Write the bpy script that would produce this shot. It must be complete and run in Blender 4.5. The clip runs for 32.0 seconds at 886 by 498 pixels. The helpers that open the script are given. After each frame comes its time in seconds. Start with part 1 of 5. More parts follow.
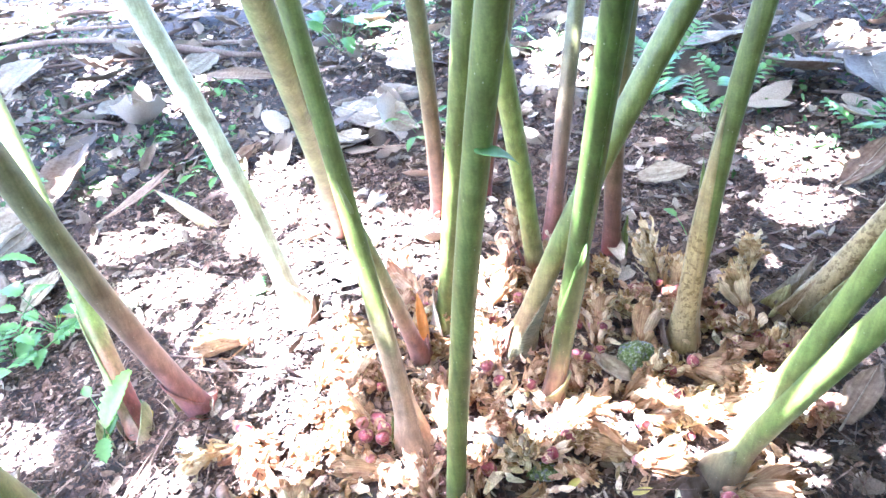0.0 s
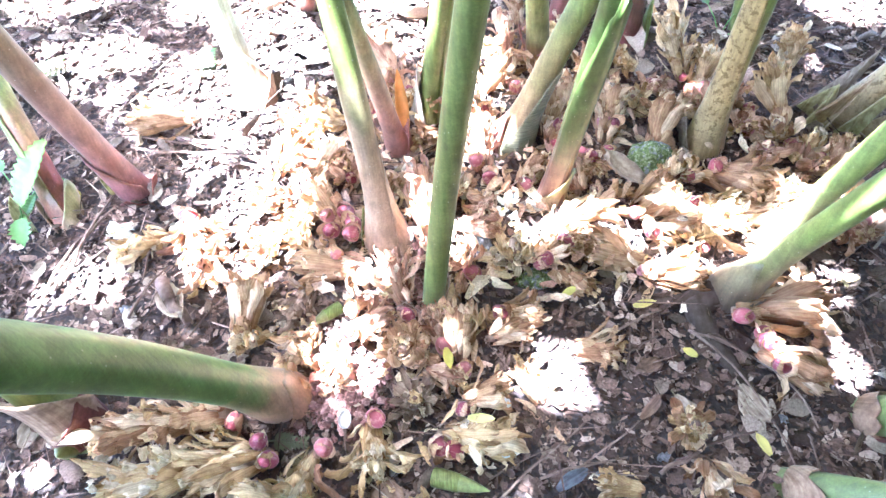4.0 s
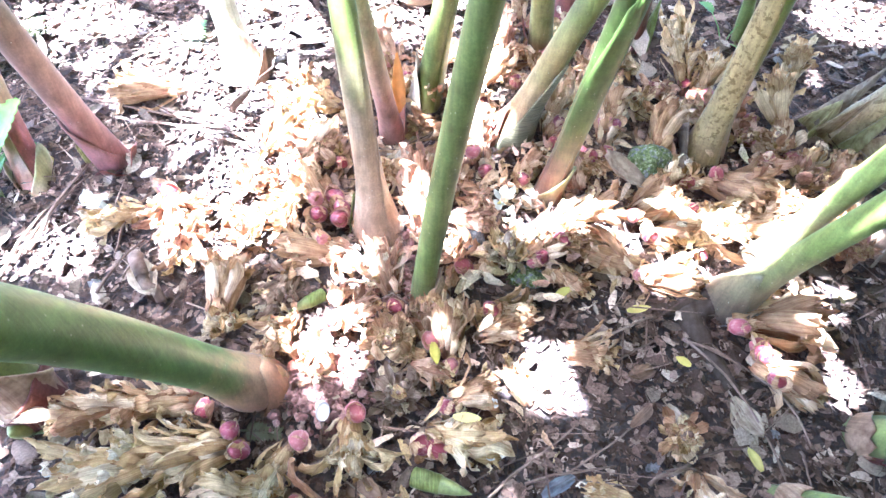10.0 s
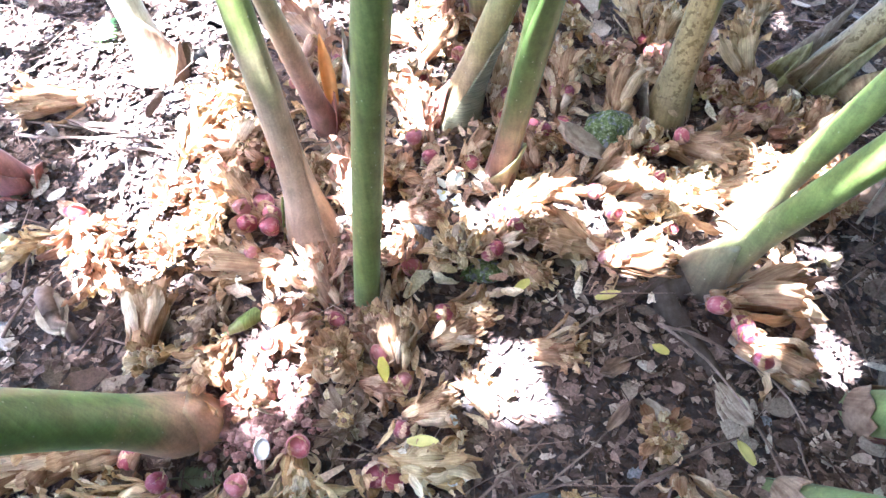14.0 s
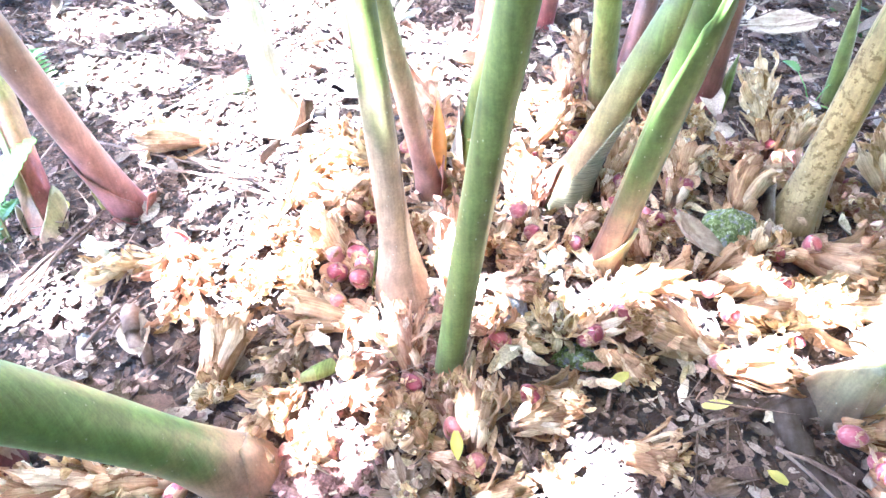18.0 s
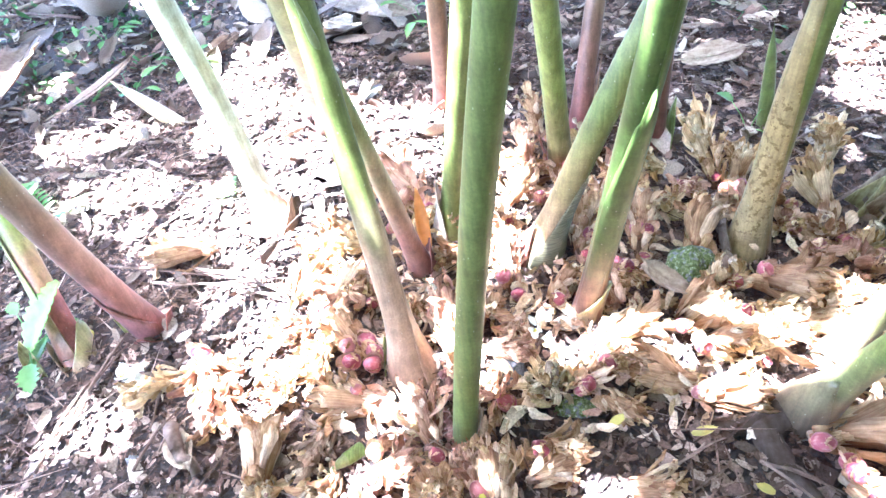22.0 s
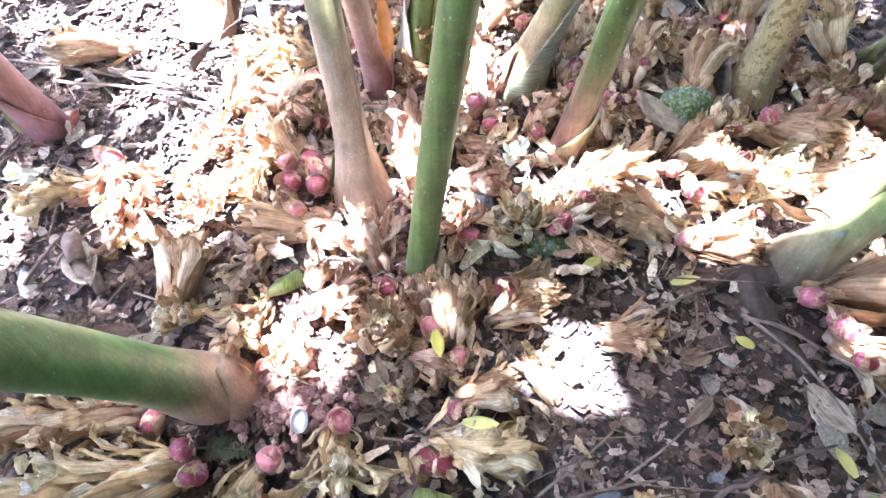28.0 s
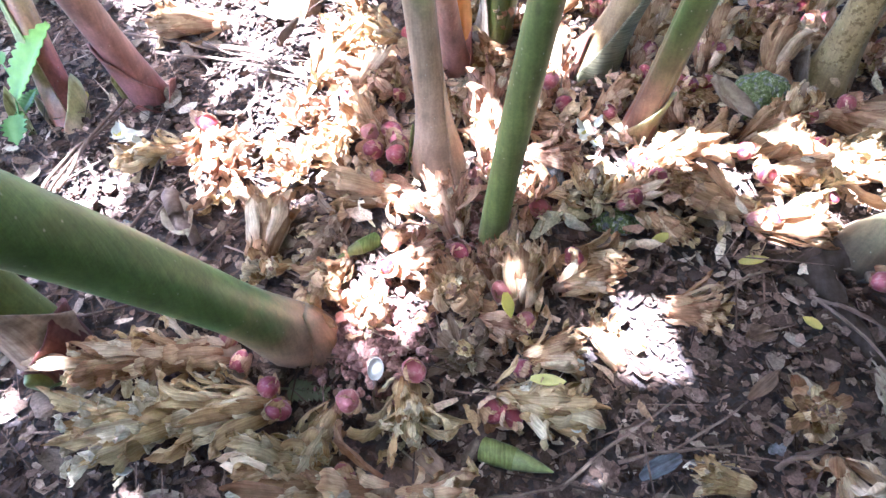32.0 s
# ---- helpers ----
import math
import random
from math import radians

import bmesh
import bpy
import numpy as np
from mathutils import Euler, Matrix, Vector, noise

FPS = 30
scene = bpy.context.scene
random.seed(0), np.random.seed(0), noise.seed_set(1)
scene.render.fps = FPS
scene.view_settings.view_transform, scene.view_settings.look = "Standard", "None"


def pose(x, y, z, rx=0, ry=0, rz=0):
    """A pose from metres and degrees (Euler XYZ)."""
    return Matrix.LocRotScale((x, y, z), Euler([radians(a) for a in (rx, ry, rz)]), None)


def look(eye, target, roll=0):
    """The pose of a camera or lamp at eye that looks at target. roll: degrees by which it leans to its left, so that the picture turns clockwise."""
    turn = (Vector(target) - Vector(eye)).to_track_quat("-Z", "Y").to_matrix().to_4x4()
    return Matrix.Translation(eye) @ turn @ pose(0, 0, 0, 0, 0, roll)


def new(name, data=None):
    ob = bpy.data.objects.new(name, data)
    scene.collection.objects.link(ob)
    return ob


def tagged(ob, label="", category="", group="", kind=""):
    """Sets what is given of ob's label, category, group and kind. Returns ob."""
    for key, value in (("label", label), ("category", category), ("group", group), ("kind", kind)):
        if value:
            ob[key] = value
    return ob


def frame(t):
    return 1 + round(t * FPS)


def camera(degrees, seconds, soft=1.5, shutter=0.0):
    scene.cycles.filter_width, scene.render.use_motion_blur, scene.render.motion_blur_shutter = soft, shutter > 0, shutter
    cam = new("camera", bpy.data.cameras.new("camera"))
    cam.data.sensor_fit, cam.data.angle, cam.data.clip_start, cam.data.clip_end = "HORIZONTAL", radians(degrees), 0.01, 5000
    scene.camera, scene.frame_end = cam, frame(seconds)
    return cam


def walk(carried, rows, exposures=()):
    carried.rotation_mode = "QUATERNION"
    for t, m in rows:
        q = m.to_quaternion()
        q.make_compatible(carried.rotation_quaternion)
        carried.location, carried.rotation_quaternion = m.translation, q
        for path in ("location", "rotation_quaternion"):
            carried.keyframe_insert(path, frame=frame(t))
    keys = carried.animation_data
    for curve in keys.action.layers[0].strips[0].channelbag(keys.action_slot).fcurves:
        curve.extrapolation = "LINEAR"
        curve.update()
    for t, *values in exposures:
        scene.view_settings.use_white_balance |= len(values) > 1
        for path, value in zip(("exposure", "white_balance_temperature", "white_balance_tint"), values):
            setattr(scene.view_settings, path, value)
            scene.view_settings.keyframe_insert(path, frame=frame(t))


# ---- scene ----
cam = camera(69.5, 32.0, 1.5)
PATH = [
    (0, (0.1356, 0.0528, 0.7008), (0.0734, 1.7134, -0.4121), -7.94),
    (0.5, (0.1342, 0.0708, 0.6885), (0.0553, 1.7210, -0.4387), -8.07),
    (1, (0.1288, 0.1033, 0.6643), (0.0546, 1.6999, -0.5380), -7.47),
    (1.5, (0.1208, 0.1375, 0.6237), (0.1077, 1.6435, -0.6922), -5.26),
    (2, (0.1228, 0.1448, 0.6050), (0.1546, 1.5782, -0.7894), -3.67),
    (2.5, (0.1223, 0.1488, 0.5944), (0.1580, 1.5483, -0.8340), -3.45),
    (3, (0.1143, 0.1377, 0.5850), (0.1294, 1.5217, -0.8587), -3.36),
    (3.5, (0.1118, 0.1254, 0.5727), (0.0867, 1.4263, -0.9462), -4.19),
    (4, (0.1130, 0.1277, 0.5700), (0.0895, 1.4302, -0.9475), -3.99),
    (4.5, (0.1138, 0.1305, 0.5695), (0.0936, 1.4246, -0.9553), -3.80),
    (6.5, (0.1083, 0.1297, 0.5576), (0.1014, 1.4122, -0.9771), -1.83),
    (7, (0.1096, 0.1345, 0.5577), (0.1022, 1.4145, -0.9790), -1.89),
    (7.5, (0.1043, 0.1341, 0.5542), (0.0794, 1.4188, -0.9784), -1.72),
    (8, (0.0954, 0.1367, 0.5506), (0.0408, 1.4534, -0.9538), -0.87),
    (8.5, (0.0977, 0.1377, 0.5505), (0.1066, 1.4735, -0.9379), 0.79),
    (9, (0.1000, 0.1351, 0.5473), (0.1374, 1.4602, -0.9503), 1.50),
    (9.5, (0.0964, 0.1309, 0.5439), (0.1358, 1.4528, -0.9565), 1.61),
    (10, (0.0963, 0.1370, 0.5419), (0.1480, 1.4443, -0.9709), 2.03),
    (10.5, (0.0957, 0.1397, 0.5371), (0.1514, 1.4404, -0.9812), 2.19),
    (11, (0.0949, 0.1464, 0.5347), (0.1346, 1.4361, -0.9934), 1.46),
    (11.5, (0.0950, 0.1509, 0.5378), (0.1282, 1.4452, -0.9865), 0.93),
    (12, (0.0988, 0.1480, 0.5354), (0.1409, 1.4466, -0.9850), 1.10),
    (12.5, (0.1049, 0.1536, 0.5362), (0.1504, 1.4440, -0.9911), 0.52),
    (13, (0.1117, 0.1583, 0.5369), (0.1550, 1.4454, -0.9933), -0.09),
    (13.5, (0.1184, 0.1637, 0.5475), (0.1600, 1.4771, -0.9602), -1.69),
    (14, (0.1407, 0.1930, 0.5041), (0.2259, 1.4438, -1.0542), -2.29),
    (14.5, (0.1463, 0.2177, 0.4797), (0.2537, 1.4483, -1.0932), 0.13),
    (15, (0.1345, 0.2091, 0.4951), (0.1459, 1.5242, -1.0117), -1.16),
    (15.5, (0.1224, 0.1929, 0.5102), (0.0641, 1.6201, -0.8897), -2.86),
    (17.5, (0.1366, 0.2052, 0.4586), (0.0819, 1.6517, -0.9215), -2.25),
    (18, (0.1239, 0.1932, 0.4587), (-0.0261, 1.6772, -0.8736), -1.28),
    (18.5, (0.0889, 0.1631, 0.5129), (-0.1562, 1.6857, -0.7605), -6.40),
    (19, (0.0620, 0.1239, 0.5876), (-0.1315, 1.6299, -0.7141), -10.77),
    (19.5, (0.0521, 0.0891, 0.6159), (-0.2808, 1.6051, -0.6454), -14.49),
    (20, (0.0828, 0.1066, 0.6236), (-0.1941, 1.7014, -0.5511), -13.23),
    (20.5, (0.1123, 0.1271, 0.6086), (-0.1258, 1.7357, -0.5557), -13.51),
    (21, (0.1177, 0.1527, 0.5809), (-0.0225, 1.7377, -0.6307), -10.87),
    (21.5, (0.1180, 0.1657, 0.5643), (-0.0064, 1.7213, -0.6865), -9.81),
    (22, (0.1220, 0.1774, 0.5481), (0.0215, 1.7110, -0.7317), -8.93),
    (22.5, (0.1200, 0.1843, 0.5325), (0.0676, 1.6905, -0.7824), -7.12),
    (23, (0.1179, 0.1830, 0.5345), (0.0723, 1.6950, -0.7738), -6.75),
    (23.5, (0.1184, 0.1823, 0.5326), (0.0608, 1.6913, -0.7787), -7.08),
    (24, (0.1156, 0.1840, 0.5311), (0.0663, 1.6847, -0.7900), -6.66),
    (24.5, (0.1144, 0.1828, 0.5294), (0.0683, 1.6847, -0.7904), -6.31),
    (25, (0.1341, 0.1936, 0.5213), (0.1649, 1.6882, -0.8073), -4.42),
    (25.5, (0.1290, 0.2068, 0.5174), (0.2637, 1.6692, -0.8403), -2.64),
    (27.5, (0.1205, 0.2142, 0.4546), (0.1976, 1.5375, -1.0430), -0.56),
    (28, (0.1030, 0.1999, 0.4402), (0.1367, 1.4823, -1.0942), -0.66),
    (28.5, (0.0886, 0.1781, 0.4428), (0.0259, 1.4595, -1.0915), -2.83),
    (29, (0.0803, 0.1628, 0.4600), (-0.0277, 1.4744, -1.0460), -4.13),
    (29.5, (0.0784, 0.1628, 0.4642), (-0.0700, 1.4728, -1.0398), -5.69),
    (30, (0.0818, 0.1659, 0.4588), (-0.0701, 1.4689, -1.0508), -5.77),
    (30.5, (0.0779, 0.1618, 0.4478), (-0.0566, 1.4378, -1.0864), -4.52),
    (31, (0.0788, 0.1606, 0.4402), (-0.0419, 1.4219, -1.1073), -2.96),
    (31.5, (0.0792, 0.1638, 0.4395), (-0.0425, 1.4223, -1.1101), -3.05),
    (32, (0.0821, 0.1650, 0.4429), (-0.0334, 1.4384, -1.0950), -3.05),
]
walk(cam, [(t, look(eye, target, roll)) for t, eye, target, roll in PATH], exposures=[
    (0, 5.66, 4590, 16.0), (2, 5.83, 4570, 16.0), (4, 5.75, 4550, 16.0), (7, 5.92, 4480, 16.8), (9, 6.01, 4480, 16.8), (10.5, 5.48, 4540, 16.0), (12.5, 5.53, 4550, 16.0), (13, 5.53, 4550, 16.0),
    (14, 5.13, 4570, 16.0), (15, 5.68, 4550, 16.0), (18, 6.09, 4530, 16.0), (20, 5.83, 4560, 16.0), (23, 5.68, 4560, 16.0), (25.5, 5.46, 4560, 16.0), (27.5, 5.40, 4560, 16.0), (28.5, 5.13, 4550, 16.5),
    (30, 5.00, 4540, 17.5), (31, 4.86, 4540, 18.0), (32, 4.76, 4540, 18.0)])

# ---- light: high sun behind foliage, open sky at the sides ----
SUN_WAY = Vector((-0.215, -0.135, 0.967)).normalized()
sky_world = bpy.data.worlds.new("sky")
scene.world = sky_world
sky_world.use_nodes = True
wn = sky_world.node_tree
sky_tex = wn.nodes.new("ShaderNodeTexSky")
sky_tex.sky_type = "NISHITA"
sky_tex.sun_disc = False
sky_tex.air_density = 0.8
sky_tex.dust_density = 5.0
sky_tex.ozone_density = 0.4
sky_tex.sun_elevation = math.asin(SUN_WAY.z)
sky_tex.sun_rotation = math.atan2(SUN_WAY.x, SUN_WAY.y)
wn.links.new(sky_tex.outputs[0], wn.nodes["Background"].inputs[0])
wn.nodes["Background"].inputs[1].default_value = 0.11
sun_data = bpy.data.lights.new("sun", "SUN")
sun_data.energy, sun_data.angle, sun_data.color = 5.0, radians(0.5), (1.0, 0.95, 0.86)
sun_lamp = new("sun", sun_data)
sun_lamp.matrix_world = look(SUN_WAY * 10, (0, 0, 0))

# ---- materials ----


def material(name):
    m = bpy.data.materials.new(name)
    m.use_nodes = True
    return m, m.node_tree, m.node_tree.nodes["Principled BSDF"]


def node(tree, kind, **values):
    n = tree.nodes.new(kind)
    for key, value in values.items():
        n.inputs[key].default_value = value
    return n


def ramp(tree, source, stops, interpolation="LINEAR"):
    r = tree.nodes.new("ShaderNodeValToRGB")
    r.color_ramp.interpolation = interpolation
    while len(r.color_ramp.elements) < len(stops):
        r.color_ramp.elements.new(0.5)
    for e, (pos, col) in zip(r.color_ramp.elements, stops):
        e.position, e.color = pos, (*col, 1)
    tree.links.new(source, r.inputs[0])
    return r.outputs[0]


def blend(tree, factor, a, b, mode="MIX"):
    n = tree.nodes.new("ShaderNodeMix")
    n.data_type, n.blend_type = "RGBA", mode
    for sock, value in ((n.inputs[0], factor), (n.inputs[6], a), (n.inputs[7], b)):
        if isinstance(value, bpy.types.NodeSocket):
            tree.links.new(value, sock)
        elif isinstance(value, tuple):
            sock.default_value = (*value, 1)
        else:
            sock.default_value = value
    return n.outputs[2]


def bump(tree, shader, height, strength, distance):
    b = node(tree, "ShaderNodeBump", Strength=strength, Distance=distance)
    tree.links.new(height, b.inputs["Height"])
    tree.links.new(b.outputs[0], shader.inputs["Normal"])


def noise_of(tree, scale, detail=4.0, vector=None, rough=0.55):
    n = node(tree, "ShaderNodeTexNoise", Scale=scale, Detail=detail, Roughness=rough)
    if vector is None:
        vector = tree.nodes.new("ShaderNodeTexCoord").outputs["Object"]
    tree.links.new(vector, n.inputs["Vector"])
    return n.outputs["Fac"]


def stretched(tree, x, y, z, source="Object"):
    m = tree.nodes.new("ShaderNodeMapping")
    m.inputs["Scale"].default_value = (x, y, z)
    tree.links.new(tree.nodes.new("ShaderNodeTexCoord").outputs[source], m.inputs["Vector"])
    return m.outputs[0]


def dry_material(name, stops, rib=30.0, rough=0.75, glow=0.25, fray=0.6, ends=0.0):
    """Dry plant tissue: colour by piece, ribs along its length, stains, some light through it."""
    m, t, s = material(name)
    info = t.nodes.new("ShaderNodeObjectInfo")
    base = ramp(t, info.outputs["Random"], stops)
    ribs = noise_of(t, 1.0, 3.0, stretched(t, rib, 1.6, 1.0, "Generated"))
    base = blend(t, 0.65, base, ramp(t, ribs, [(0.3, (0.45, 0.35, 0.25)), (0.7, (1.25, 1.22, 1.18))]), "MULTIPLY")
    stain = noise_of(t, 110.0, 5.0, None, 0.65)
    base = blend(t, fray, base, ramp(t, stain, [(0.35, (0.42, 0.3, 0.22)), (0.65, (1.2, 1.15, 1.05))]), "MULTIPLY")
    if ends:
        sep = t.nodes.new("ShaderNodeSeparateXYZ")
        t.links.new(t.nodes.new("ShaderNodeTexCoord").outputs["Generated"], sep.inputs[0])
        base = blend(t, ends, base, ramp(t, sep.outputs["Y"], [(0.0, (0.72, 0.5, 0.44)), (0.3, (1.0, 0.96, 0.92)), (0.75, (1.12, 1.1, 1.05)), (1.0, (0.72, 0.58, 0.46))]), "MULTIPLY")
    t.links.new(base, s.inputs["Base Color"])
    s.inputs["Roughness"].default_value = rough
    s.inputs["Specular IOR Level"].default_value = 0.16
    bump(t, s, ribs, 0.6, 0.002)
    through_light = node(t, "ShaderNodeBsdfTranslucent")
    t.links.new(base, through_light.inputs["Color"])
    mix = node(t, "ShaderNodeMixShader", Fac=glow)
    t.links.new(s.outputs[0], mix.inputs[1])
    t.links.new(through_light.outputs[0], mix.inputs[2])
    t.links.new(mix.outputs[0], t.nodes["Material Output"].inputs["Surface"])
    return m


def litter_material(name, stops, rough=0.8):
    m, t, s = material(name)
    geo = t.nodes.new("ShaderNodeNewGeometry")
    base = ramp(t, geo.outputs["Random Per Island"], stops)
    fine = noise_of(t, 420.0, 4.0, None, 0.7)
    base = blend(t, 0.75, base, ramp(t, fine, [(0.3, (0.4, 0.36, 0.32)), (0.7, (1.4, 1.36, 1.32))]), "MULTIPLY")
    broad = noise_of(t, 5.0, 3.0)
    base = blend(t, 0.5, base, ramp(t, broad, [(0.35, (0.6, 0.55, 0.5)), (0.65, (1.2, 1.15, 1.12))]), "MULTIPLY")
    t.links.new(base, s.inputs["Base Color"])
    s.inputs["Roughness"].default_value = rough
    s.inputs["Specular IOR Level"].default_value = 0.18
    bump(t, s, fine, 0.6, 0.002)
    return m


def stalk_material(name, low, mid, top, z_low, z_top, spots=0.0, rough=0.42):
    """Living stalk: pigment changes from the foot upwards, streaks run along it, pale dots, some dark spots."""
    m, t, s = material(name)
    place = t.nodes.new("ShaderNodeNewGeometry").outputs["Position"]
    sep = t.nodes.new("ShaderNodeSeparateXYZ")
    t.links.new(place, sep.inputs[0])
    wob = noise_of(t, 22.0, 3.0, place)
    add = t.nodes.new("ShaderNodeMath")
    add.operation = "MULTIPLY_ADD"
    t.links.new(wob, add.inputs[0])
    add.inputs[1].default_value = 0.12
    t.links.new(sep.outputs["Z"], add.inputs[2])
    shift = t.nodes.new("ShaderNodeMath")
    shift.operation = "SUBTRACT"
    t.links.new(add.outputs[0], shift.inputs[0])
    shift.inputs[1].default_value = 0.06
    base = ramp(t, shift.outputs[0], [(0.0, low), (max(z_low, 0.004), mid), (max(z_top, z_low + 0.02), top), (0.95, tuple(c * 0.92 for c in top))])
    streak = noise_of(t, 1.0, 4.0, stretched(t, 260.0, 260.0, 9.0))
    base = blend(t, 0.6, base, ramp(t, streak, [(0.3, (0.62, 0.62, 0.55)), (0.7, (1.28, 1.25, 1.3))]), "MULTIPLY")
    blotch = noise_of(t, 38.0, 5.0)
    grain = noise_of(t, 420.0, 3.0, None, 0.7)
    base = blend(t, 0.5, base, ramp(t, grain, [(0.3, (0.6, 0.58, 0.55)), (0.7, (1.3, 1.28, 1.25))]), "MULTIPLY")
    base = blend(t, 0.75, base, ramp(t, blotch, [(0.35, (0.62, 0.58, 0.52)), (0.62, (1.18, 1.16, 1.16))]), "MULTIPLY")
    dots = t.nodes.new("ShaderNodeTexVoronoi")
    dots.inputs["Scale"].default_value = 150.0
    t.links.new(stretched(t, 1, 1, 0.6), dots.inputs["Vector"])
    base = blend(t, ramp(t, dots.outputs["Distance"], [(0.0, (0.6, 0.6, 0.6)), (0.1, (0, 0, 0))]), base, (0.62, 0.6, 0.45))
    if spots:
        patch = noise_of(t, 130.0, 5.0, None, 0.7)
        where = blend(t, 1.0, ramp(t, patch, [(0.53, (0, 0, 0)), (0.56, (spots, spots, spots))]), ramp(t, shift.outputs[0], [(0.04, (0, 0, 0)), (0.08, (1, 1, 1)), (0.22, (1, 1, 1)), (0.27, (0, 0, 0))]), "MULTIPLY")
        base = blend(t, where, base, (0.12, 0.075, 0.015))
    t.links.new(base, s.inputs["Base Color"])
    s.inputs["Roughness"].default_value = rough
    s.inputs["Specular IOR Level"].default_value = 0.45
    bump(t, s, streak, 0.25, 0.001)
    return m


def leaf_material(name, a, b, rough=0.5, glow=0.35):
    m, t, s = material(name)
    info = t.nodes.new("ShaderNodeObjectInfo")
    base = ramp(t, info.outputs["Random"], [(0.0, a), (1.0, b)])
    vein = noise_of(t, 60.0, 4.0)
    base = blend(t, 0.5, base, ramp(t, vein, [(0.35, (0.6, 0.62, 0.55)), (0.65, (1.2, 1.2, 1.15))]), "MULTIPLY")
    t.links.new(base, s.inputs["Base Color"])
    s.inputs["Roughness"].default_value = rough
    bump(t, s, vein, 0.3, 0.001)
    tr = node(t, "ShaderNodeBsdfTranslucent")
    t.links.new(base, tr.inputs["Color"])
    mix = node(t, "ShaderNodeMixShader", Fac=glow)
    t.links.new(s.outputs[0], mix.inputs[1])
    t.links.new(tr.outputs[0], mix.inputs[2])
    t.links.new(mix.outputs[0], t.nodes["Material Output"].inputs["Surface"])
    return m


def soil_material():
    m, t, s = material("soil")
    fine, broad = noise_of(t, 180.0, 6.0, None, 0.7), noise_of(t, 7.0, 4.0)
    base = ramp(t, fine, [(0.3, (0.02, 0.014, 0.011)), (0.55, (0.06, 0.042, 0.032)), (0.75, (0.14, 0.105, 0.082))])
    base = blend(t, 0.6, base, ramp(t, broad, [(0.3, (0.6, 0.58, 0.56)), (0.7, (1.3, 1.15, 1.1))]), "MULTIPLY")
    t.links.new(base, s.inputs["Base Color"])
    s.inputs["Roughness"].default_value = 0.92
    bump(t, s, fine, 0.8, 0.004)
    return m


def fibre_material():
    """Grey-green bulb scale with fine rings round it."""
    m, t, s = material("bulb_fibre")
    rings = noise_of(t, 1.0, 3.0, stretched(t, 40.0, 40.0, 900.0), 0.6)
    patch = noise_of(t, 60.0, 4.0)
    base = ramp(t, rings, [(0.3, (0.10, 0.088, 0.046)), (0.55, (0.215, 0.185, 0.10)), (0.7, (0.33, 0.28, 0.165))])
    base = blend(t, 0.6, base, ramp(t, patch, [(0.35, (0.7, 0.75, 0.6)), (0.65, (1.25, 1.15, 1.0))]), "MULTIPLY")
    t.links.new(base, s.inputs["Base Color"])
    s.inputs["Roughness"].default_value = 0.8
    bump(t, s, rings, 0.8, 0.001)
    return m


def pod_material():
    m, t, s = material("pod_skin")
    info = t.nodes.new("ShaderNodeObjectInfo")
    base = ramp(t, info.outputs["Random"], [(0.0, (0.165, 0.019, 0.027)), (0.5, (0.25, 0.034, 0.043)), (0.8, (0.29, 0.07, 0.065)), (1.0, (0.34, 0.13, 0.10))])
    streak = noise_of(t, 1.0, 3.0, stretched(t, 5.0, 5.0, 0.8, "Generated"))
    base = blend(t, ramp(t, streak, [(0.5, (0, 0, 0)), (0.75, (0.6, 0.6, 0.6))]), base, (0.58, 0.36, 0.27))
    t.links.new(base, s.inputs["Base Color"])
    s.inputs["Roughness"].default_value = 0.5
    bump(t, s, streak, 0.3, 0.001)
    return m


def stone_material(name, moss):
    m, t, s = material(name)
    fine, patchy = noise_of(t, 260.0, 6.0, None, 0.75), noise_of(t, 110.0, 4.0)
    rock = ramp(t, fine, [(0.3, (0.08, 0.075, 0.07)), (0.7, (0.32, 0.3, 0.28))])
    green = ramp(t, fine, [(0.3, (0.035, 0.042, 0.010)), (0.46, (0.09, 0.11, 0.02)), (0.57, (0.21, 0.235, 0.075)), (0.66, (0.58, 0.57, 0.44))])
    base = blend(t, ramp(t, patchy, [(0.62 - moss, (0, 0, 0)), (0.72 - moss, (1, 1, 1))]), rock, green)
    t.links.new(base, s.inputs["Base Color"])
    s.inputs["Roughness"].default_value = 0.9
    bump(t, s, fine, 0.9, 0.004)
    return m


TAN = [(0.0, (0.30, 0.175, 0.09)), (0.3, (0.46, 0.305, 0.165)), (0.6, (0.59, 0.43, 0.25)), (0.85, (0.67, 0.53, 0.335)), (1.0, (0.74, 0.62, 0.43))]
PALE = [(0.0, (0.41, 0.28, 0.125)), (0.4, (0.60, 0.46, 0.235)), (0.75, (0.71, 0.59, 0.345)), (1.0, (0.80, 0.72, 0.49))]
PINK = [(0.0, (0.32, 0.18, 0.115)), (0.35, (0.48, 0.31, 0.20)), (0.7, (0.60, 0.425, 0.285)), (1.0, (0.70, 0.54, 0.385))]
GREY = [(0.0, (0.17, 0.125, 0.085)), (0.5, (0.29, 0.225, 0.16)), (1.0, (0.42, 0.34, 0.25))]
M_BRACT = [dry_material(n, c, 14.0, 0.7, 0.33, 0.5, 0.9) for n, c in (("bract_tan", TAN), ("bract_pale", PALE), ("bract_pink", PINK), ("bract_grey", GREY))]
